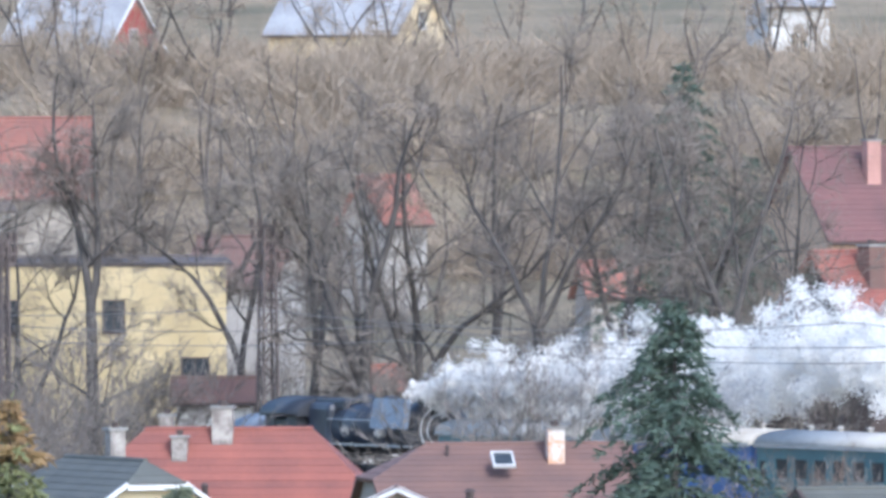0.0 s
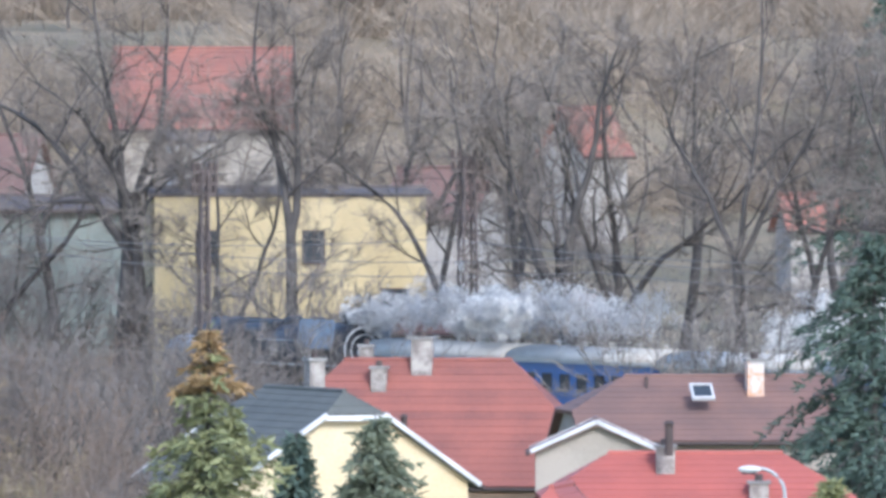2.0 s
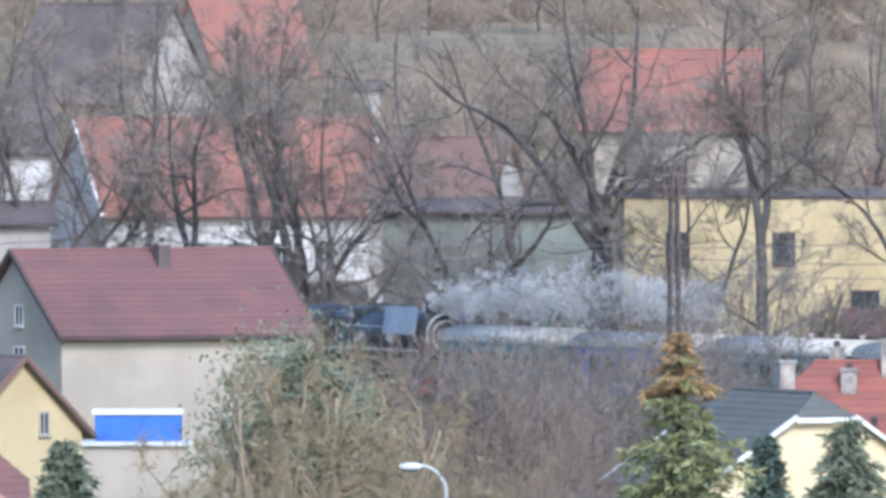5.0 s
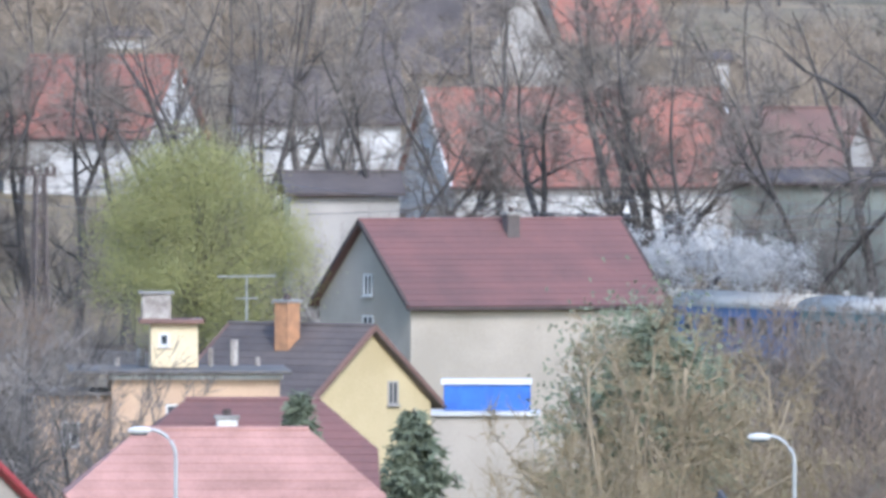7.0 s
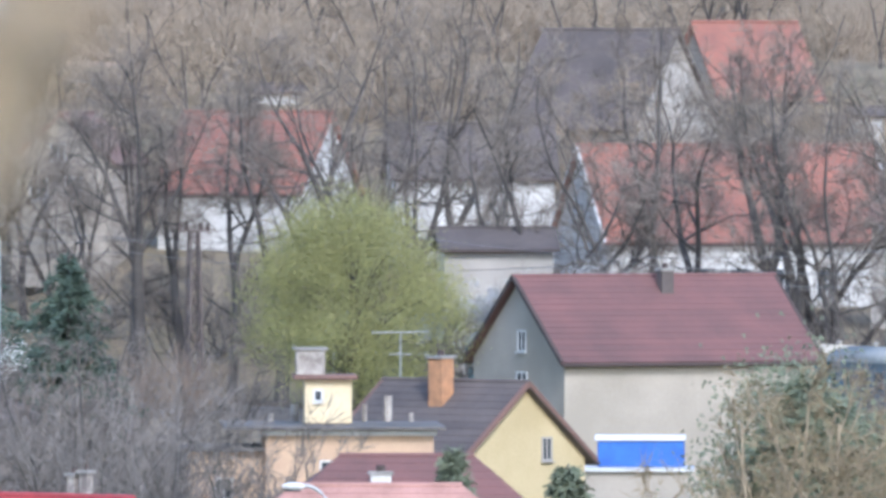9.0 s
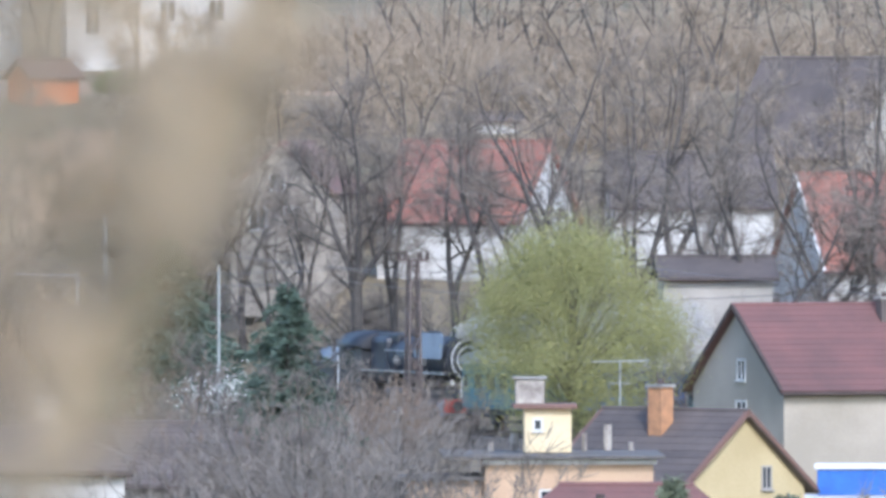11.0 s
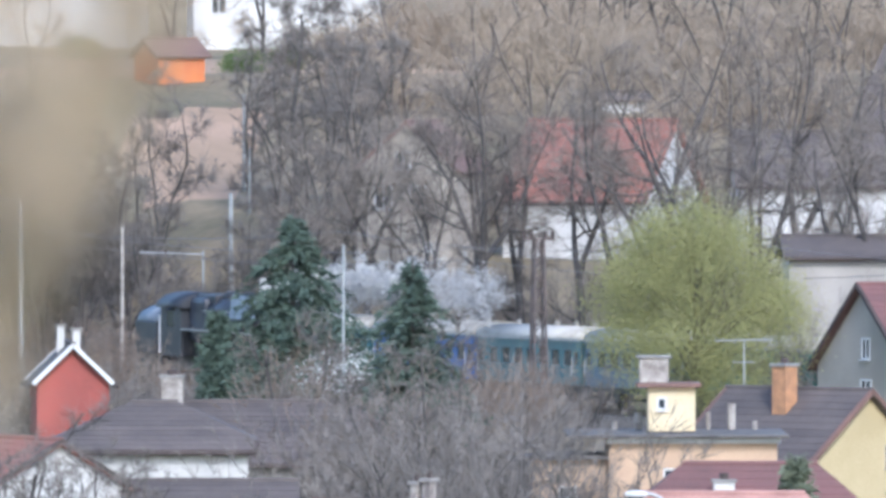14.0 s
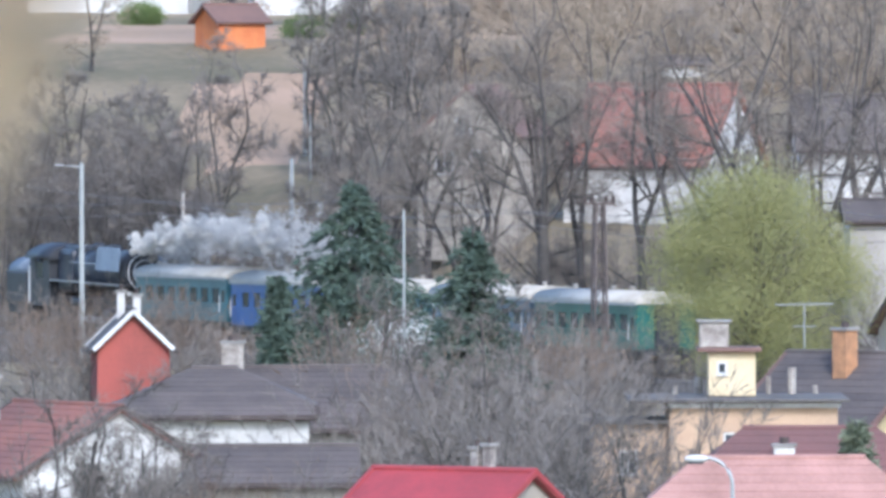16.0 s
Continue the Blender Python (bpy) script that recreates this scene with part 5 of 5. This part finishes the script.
TAN = [broad_tree_meshes(101 + i, 7, 0.13, 0.9, [(-48, 10, 4.6), (-22, -14, 5.4), (4, 12, 5.8), (27, -10, 5.2), (52, 8, 4.4)], 0, 2600, 5, "tan_bark", "tan_twig", 0.012) for i in range(2)]
for b, d, dep, turn in ((-1440, 572, 300, 0), (-1330, 580, 330, 40), (-1235, 590, 370, 200), (-1500, 566, 350, 120)):
    x, y = spot(b, d)
    zb = ground_z(x, y)
    plant(TAN[turn % 3 % 2], "spreading leafless small tree with pale tan branches", b, d, (height(dep, d) - zb) / 6.4, turn, zb, "bare_tree", "tree", "tan trees")

GARDEN = [broad_tree_meshes(111 + i, 8, 0.12, 1.2, [(-30, 10, 5.6), (-8, -14, 6.6), (12, 12, 6.4), (32, -10, 5.4)], 0, 3000, 6, "bark", "dark_twig", 0.012) for i in range(2)]
for b, d, dep, turn in ((-2690, 604, 215, 0), (-2600, 600, 290, 70), (-2915, 655, 205, 140), (-3405, 556, 395, 30), (-3320, 562, 430, 200), (-3480, 553, 410, 260), (-3462, 600, 285, 90), (-3230, 568, 440, 20)):
    x, y = spot(b, d)
    zb = ground_z(x, y)
    plant(GARDEN[turn // 10 % 2], "dark-twigged leafless garden tree among the houses", b, d, (height(dep, d) - zb) / 7.6, turn, zb, "bare_tree", "tree", "garden trees")

HEDGE = leafy_meshes(91, 1.9, 2.4, leaf="hedge", leaves=6000, low=0.0, size=0.2)
for b, d in ((-3040, 1008), (-2960, 1020), (-2880, 1060), (-3330, 1050)):
    plant(HEDGE, "green clipped hedge on the garden slope", b, d, 0.6, rng.uniform(0, 360), None, "hedge", "hedge", "garden hedges")

SHRUB = [bare_tree_meshes(81, 7, 0.07, 0.5, 0.2, 1700, stems=13, bark="tan_twig", twig="tan_twig", twig_r=0.013), bare_tree_meshes(83, 6, 0.06, 0.5, 0.2, 1600, stems=11, bark="rust_twig", twig="rust_twig", twig_r=0.012), bare_tree_meshes(85, 7, 0.08, 0.55, 0.2, 1700, stems=11, bark="bark", twig="dark_twig", twig_r=0.012)]
thickets = []
for i in range(18):
    b = -3560 + 1130 * (i + rng.random()) / 18
    a = (b + 1400) / MRAD
    k0 = (23.8 - math.tan(a) * 711.6) / (0.4064 + math.tan(a) * 0.9137)
    thickets.append((b, 711.6 + 0.9137 * k0 - rng.uniform(9, 60), rng.uniform(196, 232) - (42 if b < -3250 else 0), 4, 1 + i % 2, "brown leafless thicket in front of the railway"))
for i in range(10):
    b = -1330 + 640 * (i + rng.random()) / 10
    thickets.append((b, rng.uniform(690, 712), rng.uniform(212, 250), 4, 1 + i % 2, "brown leafless thicket in front of the railway"))
for i in range(11):
    b = -2750 + 850 * (i + rng.random()) / 11
    thickets.append((b, rng.uniform(862, 890), rng.uniform(40, 110), 5, 2, "leafless undergrowth beyond the railway"))
for i in range(9):
    b = -2930 + 480 * (i + rng.random()) / 9
    thickets.append((b, rng.uniform(575, 650), rng.uniform(235, 330), 5, 2, "dense leafless brown shrub among the houses"))
thickets += [(-905, 585, 452, 4, 2, "leafless grey-brown shrub beside a slate roof"), (-855, 580, 470, 4, 2, "leafless grey-brown shrub beside a slate roof"), (-965, 590, 425, 4, 1, "leafless brown shrub below the line"), (-2030, 795, 95, 4, 2, "leafless thicket before a white lean-to"), (-1965, 798, 110, 4, 2, "leafless thicket before a white lean-to"), (-1900, 792, 90, 4, 2, "leafless thicket before a white lean-to"), (-1840, 790, 120, 4, 1, "brown leafless thicket beyond the line"), (520, 652, 345, 4, 2, "leafless thicket by the line"), (640, 655, 330, 4, 1, "leafless brown thicket by the line"), (760, 650, 340, 4, 2, "leafless thicket by the line"), (-130, 860, 0, 5, 2, "leafless undergrowth on the slope"), (-60, 850, 20, 5, 2, "leafless undergrowth on the slope"), (280, 830, 110, 5, 2, "leafless undergrowth on the slope"), (-3420, 552, 400, 5, 2, "bare dark-twigged shrub before a white house"), (-3300, 556, 430, 5, 2, "bare dark-twigged shrub before a white house"), (-3130, 560, 470, 4, 1, "bare brown shrub in a garden"), (-3010, 562, 450, 4, 2, "bare brown shrub in a garden"), (560, 770, -60, 7, 2, "leafless young tree on the slope"), (680, 765, 20, 7, 2, "leafless young tree on the slope"), (-1180, 575, 380, 5, 0, "leafless shrub with pale tan twigs"), (-1080, 570, 440, 4, 1, "leafless reddish-brown thicket below the line")]
for b, d, dep, hh, k, lab in [(-1130, 600, 330, 5.5, 1, "leafless reddish-brown thicket below the line"), (-1010, 620, 300, 6.0, 1, "leafless reddish-brown thicket below the line"), (-900, 640, 270, 5.5, 2, "leafless grey-brown thicket by the line"),
                             (-1060, 690, 215, 5.0, 2, "leafless grey-brown thicket by the line"), (-960, 560, 480, 4.0, 1, "leafless reddish-brown thicket below the line"), (-1540, 560, 420, 5.0, 0, "leafless shrub with pale tan twigs"),
                             (-2730, 630, 215, 6.5, 2, "leafless grey-brown shrub among the houses"), (-2880, 668, 235, 5.0, 2, "leafless grey-brown shrub before a parked car"), (-2820, 672, 230, 5.0, 1, "leafless brown shrub before a parked car"), (-2640, 610, 260, 6.0, 2, "leafless grey-brown shrub among the houses"), (-2850, 640, 240, 5.5, 1, "leafless brown shrub by the line"), (-2960, 690, 170, 5.0, 1, "leafless brown shrub by the line"), (-2560, 640, 250, 5.0, 2, "leafless grey-brown shrub in a garden"), (-3050, 700, 200, 4.5, 2, "leafless grey-brown shrub in a garden"), (-3250, 690, 200, 4.5, 2, "leafless grey-brown shrub in a garden"), (-3400, 640, 215, 4.8, 2, "leafless grey-brown shrub in a garden"), (-3520, 700, 170, 5, 2, "leafless grey-brown shrub in a garden"),
                             (-720, 735, 70, 7, 2, "leafless thicket beyond the line"), (-640, 738, 50, 7, 2, "leafless thicket beyond the line"), (-560, 736, 90, 7, 2, "leafless thicket beyond the line"), (-1260, 775, 60, 5, 2, "leafless thicket beyond the line"), (-1160, 778, 40, 5, 2, "leafless thicket beyond the line"), (-1060, 772, 70, 5, 2, "leafless thicket beyond the line"), (-250, 745, 120, 5, 2, "leafless thicket beyond the line"), (-60, 730, 110, 5, 2, "leafless thicket beyond the line"), (180, 665, 100, 7.0, 2, "leafless tree in front of the passing train"), (120, 668, 150, 6.0, 2, "leafless bush in front of the passing train"), (-560, 690, 200, 5, 2, "leafless thicket by the line"), (-800, 680, 190, 5.5, 2, "leafless thicket by the line"), (-700, 695, 170, 5.0, 2, "leafless thicket by the line")] + thickets:
    x, y = spot(b, d)
    zb = ground_z(x, y)
    sc = (height(dep, d) - zb) / (7 if k != 1 else 6) * 1.1
    plant(SHRUB[k], lab, b, d, sc, rng.uniform(0, 360), zb, "bare_shrub", "shrub", "bare shrubs")


# ---- masts, wires, lamps ----
def lattice_mast(label, bearing, d, top, arms, wide=0.24):
    x, y = spot(bearing, d)
    zt = height(top, d)
    zb = ground_z(x, y)
    m = tagged(new("lattice_mast"), label, "railway mast", "lattice masts")
    m.matrix_basis = pose(x, y, zb, 0, 0, 20)
    H = zt - zb
    wd = lambda z: wide * (1 - 0.45 * z / H)
    for sx in (-1, 1):
        for sy in (-1, 1):
            part("leg", tube((sx * wd(0), sy * wd(0), -0.2), (sx * wd(H), sy * wd(H), H), 0.04 + wide * 0.06, sides=5), M["rust_steel"], m)
    n = int(H / 0.7)
    for i in range(n):
        za, zc = H * i / n, H * (i + 1) / n
        bm = bmesh.new()
        for s in (-1, 1):
            a, c = wd(za), wd(zc)
            f = 1 if i % 2 else -1
            tube((-f * a, s * a, za), (f * c, s * c, zc), 0.04, sides=4, bm=bm)
            tube((s * a, -f * a, za), (s * c, f * c, zc), 0.02 + wide * 0.04, sides=4, bm=bm)
        part("brace", bm, M["rust_steel"], m)
    for z, w in arms:
        arm = part("cross_arm", box(-w, -0.06, H - z - 0.06, w, 0.06, H - z + 0.06), M["rust_steel"], m)
        for s in (-w * 0.9, -w * 0.45, w * 0.45, w * 0.9):
            part("insulator", tube((s, 0, H - z + 0.06), (s, 0, H - z + 0.36), 0.11, 0.08, 8), M["trim_dark"], arm)
    part("footing", box(-0.6, -0.6, -0.8, 0.6, 0.6, 0.4, 0.04), M["concrete"], m)
    return m


lattice_mast("brown steel lattice mast with insulators beside the line", -312, 722, -45, [(0.1, 0.75), (0.6, 0.7), (1.5, 1.0)], 0.40)
lattice_mast("slim brown steel lattice mast beside the line", -778, 724, -20, [(0.1, 0.55), (0.6, 0.55), (1.0, 0.5)])
lattice_mast("brown steel lattice mast with a pale crossbar", -2518, 800, 38, [(0.05, 0.75)], 0.36)


def post(label, bearing, d, top, r=0.12, m="pole_white", arm=None, name="line_post"):
    x, y = spot(bearing, d)
    zb = ground_z(x, y)
    H = height(top, d) - zb
    p = tagged(new(name), label, "post", "line posts")
    p.matrix_basis = pose(x, y, zb, 0, 0, 0)
    part("shaft", tube((0, 0, -0.4), (0, 0, H), r, r * 0.75, 10), M[m], p)
    part("cap", tube((0, 0, H), (0, 0, H + 0.06), r * 0.9, r * 0.5, 10), M["concrete"], p)
    if arm:
        part("bracket", tube((0, 0, H - 0.15), (arm, 0, H - 0.05), 0.04, sides=6), M["galv"], p)
        part("insulator", tube((arm * 0.6, 0, H - 0.1), (arm * 0.6, 0, H + 0.12), 0.05, 0.04, 8), M["trim_dark"], p)
    return p


post("pale concrete line post beside the railway", -2862, 700, 52, 0.065)
post("pale concrete line post", -3063, 905, -40, 0.14)
post("pale concrete line post with a bracket", -3434, 850, -33, 0.14, arm=-1.3)
post("thin pale post on the slope", -3040, 950, -215, 0.1)


post("pale post carrying a long horizontal bracket", -3112, 900, 62, 0.07, arm=-3.2)
post("slim pale post on the slope", -3030, 940, -120, 0.07)
# This one is a short pale tree trunk, made with the post shape.
post("short pale tree trunk beside the wood", -3255, 885, 20, 0.10, "birch_bark")


def street_lamp(bearing, d, top, turn):
    x, y = spot(bearing, d)
    zb = ground_z(x, y)
    H = height(top, d) - zb
    s = tagged(new("street_lamp"), "pale grey street lamp with a curved arm", "street lamp", "street lamps")
    s.matrix_basis = pose(x, y, zb, 0, 0, turn)
    part("pole", tube((0, 0, -0.3), (0, 0, H - 0.8), 0.075, 0.06, 10), M["galv"], s)
    V, Fc = [], []
    bend = [Vector((-0.8 * (1 - math.cos(i * math.pi / 16)), 0, H - 0.8 + 0.8 * math.sin(i * math.pi / 16))) for i in range(9)]
    ring_tube(V, Fc, bend, [0.055] * 9, 10)
    arm = new("arm", mesh_of("arm", V, Fc, M["galv"], True))
    arm.parent = s
    bm = bmesh.new()
    bmesh.ops.create_uvsphere(bm, u_segments=14, v_segments=8, radius=1.0, matrix=Matrix.LocRotScale((-1.05, 0, H - 0.03), None, (0.36, 0.16, 0.12)))
    head = part("lamp_head", bm, M["trim_white"], s)
    part("lens", box(-1.3, -0.1, H - 0.18, -0.85, 0.1, H - 0.1, 0.02), M["glass"], head)


street_lamp(250, 530, 508, 0)
street_lamp(-1182, 525, 500, 0)
street_lamp(-2277, 515, 490, 0)

# flat-roofed house with its roof room
def flat_house():
    x, y = spot(-2260, 604)
    h = tagged(new("flat_roofed_house"), "peach flat-roofed house with a yellow roof room and white chimney block", "house")
    zb = ground_z(x, y)
    h.matrix_basis = pose(x, y, zb, 0, 0, 3)
    zt = height(392, 600) - zb
    part("wall", box(-2.6, -4, -0.5, 3.1, 4, zt), M["peach"], h)
    part("roof_slab", box(-4.0, -4.6, zt, 3.5, 4.6, zt + 0.12, 0.03), M["roof_tar"], h, "thin dark tarred roof slab")
    part("fascia", box(-2.7, -4.25, zt - 0.18, 3.2, -4.0, zt), M["trim_white"], h)
    part("wing_wall", box(-5.2, -3.4, -0.5, -2.6, 3, zt - 0.75), M["peach"], h)
    part("wing_roof", box(-5.5, -3.8, zt - 0.75, -2.6, 3.2, zt - 0.62, 0.03), M["roof_tar"], h)
    tower = part("roof_room", box(-1.2, -1, zt + 0.16, 0.4, 1.4, zt + 1.65), M["pale_yellow"], h, "yellow rendered roof room")
    part("roof_room_cap", box(-1.6, -1.3, zt + 1.65, 0.6, 1.7, zt + 1.8, 0.03), M["tile_brown"], tower)
    part("chimney_block", box(-1.5, -0.4, zt + 1.8, -0.5, 0.6, zt + 2.65, 0.03), M["chimney_white"], tower)
    part("chimney_cover", box(-1.6, -0.5, zt + 2.65, -0.4, 0.7, zt + 2.73), M["concrete"], tower)
    window(tower, -0.75, -1.0, zt + 0.95, 0.2, 0.3, 0, None, False)
    for a, w in ((-4.0, 0.5), (-0.2, 1.0), (1.8, 1.0)):
        window(h, a, -3.4 if a < -2.6 else -4.0, zt - (2.4 if a < -2.6 else 2.2), w, 0.7 if a < -2.6 else 1.1, 0, None)
    for i in range(7):
        part("roof_pipe", tube((-2.3 + i * 0.8, 1.5, zt + 0.16), (-2.3 + i * 0.8, 1.5, zt + 0.16 + 0.3 + 0.3 * (i % 3)), 0.09 + 0.05 * (i % 2), sides=8), M["chimney_white"], h)


flat_house()


def antenna(bearing, d, top, w):
    x, y = spot(bearing, d)
    zt = height(top, d)
    a = tagged(new("roof_antenna"), "thin metal television antenna on a roof mast", "antenna")
    a.matrix_basis = pose(x, y, zt, 0, 0, 0)
    part("mast", tube((0, 0, -2.6), (0, 0, 0.05), 0.03, sides=6), M["galv"], a)
    part("boom", tube((-w, 0, 0), (w, 0, 0.04), 0.025, sides=6), M["galv"], a)
    for i in range(9):
        q = -w + 2 * w * i / 8
        part("element", tube((q, -0.3, 0.03), (q, 0.3, 0.03), 0.015, sides=5), M["galv"], a)
    part("lower_boom", tube((-w * 0.4, 0, -0.75), (w * 0.4, 0, -0.75), 0.02, sides=6), M["galv"], a)


antenna(-2152, 620, 220, 1.0)


def garage():
    x, y = spot(-1735, 640)
    zb = ground_z(x, y)
    zt = height(462, 636) - zb
    g = tagged(new("garage"), "low cream garage with a white roof edge", "garage")
    g.matrix_basis = pose(x, y, zb)
    part("wall", box(-2.0, -2, -0.4, 1.9, 2, zt - 0.12), M["cream"], g)
    part("roof", box(-2.2, -2.2, zt - 0.12, 2.1, 2.2, zt, 0.02), M["trim_white"], g)
    c = tagged(new("blue_tarpaulin"), "bright blue sheet stretched over a frame on the garage", "tarpaulin")
    c.matrix_basis = pose(x, y, zb + zt)
    part("sheet", box(-1.4, 0.4, 0.0, 1.75, 1.6, 0.95, 0.05), M["blue_tarp"], c)
    part("top_edge", box(-1.5, 0.3, 0.95, 1.8, 1.7, 1.15, 0.03), M["trim_white"], c)


garage()


tree_at(leafy_meshes(47, 5.6, 2.0, leaf="blossom", leaves=1500, low=0.84, size=0.10), "low tree in white blossom behind bare twigs", -2862, 700, 262, 5.6, "blossoming_tree")


# contact wires and feeders along the line
def wires():
    w = tagged(new("overhead_wires"), "thin dark wires strung along the railway", "wires", kind="structure")
    for side, z, sag in ((-3.5, 7.2, 0.5), (-3.9, 6.6, 0.5), (3.0, 8.0, 0.6)):
        bm = bmesh.new()
        pts = []
        for i in range(57):
            k = -110 + i * 6.5
            f = (i % 8) / 8
            pts.append(Vector((k, side, z - 4 * sag * f * (1 - f))))
        for a, b in zip(pts, pts[1:]):
            tube(a, b, 0.018, sides=4, bm=bm)
        part("wire", bm, M["wire"], w)
    w.matrix_basis = pose(*on_track(0), 0, 0, TRACK_TURN)


wires()


# a sapling close to the camera, out of focus
def sapling():
    rg = random.Random(9)
    d = 12.0

    def at(b, dep):
        x, y = spot(b, d)
        return Vector((x, y, height(dep, d)))

    x, y = spot(-3500, d)
    foot = Vector((x, y, ground_z(x, y) - 0.2))
    s = tagged(new("sapling"), "thin sapling with dry beige leaves close to the camera", "sapling")
    s.matrix_basis = pose(*foot)
    V, Fc = [], []
    path = [foot, at(-3330, 800), at(-3150, 450), at(-2980, 127), at(-2865, -80), at(-2745, -373), at(-2630, -800), at(-2500, -1400)]
    ring_tube(V, Fc, [p - foot for p in path], [0.03, 0.016, 0.013, 0.012, 0.011, 0.010, 0.008, 0.004], 8)
    for q in range(10):
        k = rg.uniform(2, 6.9)
        p = path[int(k)].lerp(path[int(k) + 1], k % 1) - foot
        ring_tube(V, Fc, [p, p + Vector((rg.uniform(-0.18, -0.03), rg.uniform(-0.1, 0.1), rg.uniform(-0.05, 0.2)))], [0.005, 0.002], 5)
    stem = new("stem", mesh_of("stem", V, Fc, M["tan_twig"], True))
    stem.parent = s
    for q in range(135):
        k = rg.uniform(2.3, 5.3) if q % 5 else rg.uniform(5.0, 6.9)
        p = path[int(k)].lerp(path[int(k) + 1], k % 1) - foot + Vector((-0.17 * rg.random() ** 1.1 - (0.12 * rg.random() if q % 4 == 0 else 0), rg.uniform(-0.15, 0.15), rg.uniform(-0.06, 0.06)))
        bm = bmesh.new()
        ln, wd = rg.uniform(0.03, 0.055), rg.uniform(0.010, 0.018)
        ring = [bm.verts.new((ln * f, wd * w, 0.006 * math.sin(f * 6))) for f, w in ((-1, 0), (-0.5, 0.8), (0.2, 1), (0.7, 0.6), (1, 0), (0.7, -0.6), (0.2, -1), (-0.5, -0.8))]
        bm.faces.new(ring)
        bmesh.ops.solidify(bm, geom=bm.faces[:], thickness=0.0008)
        part("leaf", bm, M["dry_leaf"], s, m=Matrix.Translation(p) @ pose(0, 0, 0, rg.uniform(0, 360), rg.uniform(0, 360), rg.uniform(0, 360)))


sapling()


# ---- movement ----
def motions():
    times = [i * 0.5 for i in range(33)]
    ahead = 0.9
    walk(LOCO, [(t, pose(*on_track(run(t) + ahead), 0, -math.degrees(math.atan2(grade(run(t) + 15) - grade(run(t) + 1), 14)), TRACK_TURN)) for t in times])
    for i, c in enumerate(COACHES):
        walk(c, [(t, pose(*on_track(run(t) - 2.0 - 13.5 * i), 0, 0, TRACK_TURN)) for t in times])
    walk(PLUME, [(t, pose(*on_track(run(t) + ahead), 0, 0, TRACK_TURN)) for t in times])
    for pf, back, side, z, spin, drift in PUFFS:
        walk(pf, [(t, pose(1.1 - back - drift * (t - 8) * min(1, back / 8), side, z + 0.12 * math.sin(t * 0.9 + back), spin * t * 0.6, spin * t, back * 40)) for t in times])
    for pf, late, back, side, z, spin in BURSTS:
        if late:
            inside = pose(2.0 + 0.3 * back, 0, 3.15, 0, 0, back * 40)
            out = 12.9 - 1.5 * back / 20
            rows = [(0.0, inside), (out - 0.5, inside), (out - 0.2, pose(1.1, 0, 3.3, 0, 0, back * 40)), (out, pose(1.1, 0, 4.4, 0, 0, back * 40))]
            rows += [(out + 0.2 + i * 0.5, pose(1.1 - back * min(1, 0.25 + 0.5 * i) - 0.2 * i, side * min(1, 0.2 + 0.4 * i), z + 0.1 * math.sin(i + back), spin * i * 0.4, spin * i * 0.5, back * 40)) for i in range(10) if out + 0.2 + i * 0.5 <= 16]
            rows.append((16.0, pose(1.1 - back - 1.5, side, z, spin * 3, spin * 3, back * 40)))
        else:
            left = 1.6 + back / 40
            rows = [(t, pose(1.1 - back - 0.3 * t, side, z, spin * t * 0.6, spin * t, back * 40)) for t in (0.0, 0.5, 1.0, 1.4)]
            for i in range(11):
                t = left + 0.4 * i
                rows.append((t, pose(1.1 - back - 0.6 - 12.0 * (t - left), side - 8.0 * (t - left), z - 0.9 * (t - left), spin * t * 0.6, spin * t, back * 40)))
            rows.append((16.0, pose(1.1 - back - 60 - (16.0 - t) * 12.0, side - 40, z - 4, spin * t, spin * t, back * 40)))
        walk(pf, rows)
    walk(CLOUD, [(t, pose(x, 0.3 * x, z)) for t, x, z in ((0.0, 0, 0), (1.5, 3, -0.7), (3.0, 12, -1.0), (6.0, 40, 0), (16.0, 80, 2))])
    for axle, x, r in WHEELSETS:
        walk(axle, [(f / 30, pose(x, 0, r, 0, math.degrees(run(f / 30) / r) % 360, 0)) for f in range(0, 481)])


motions()
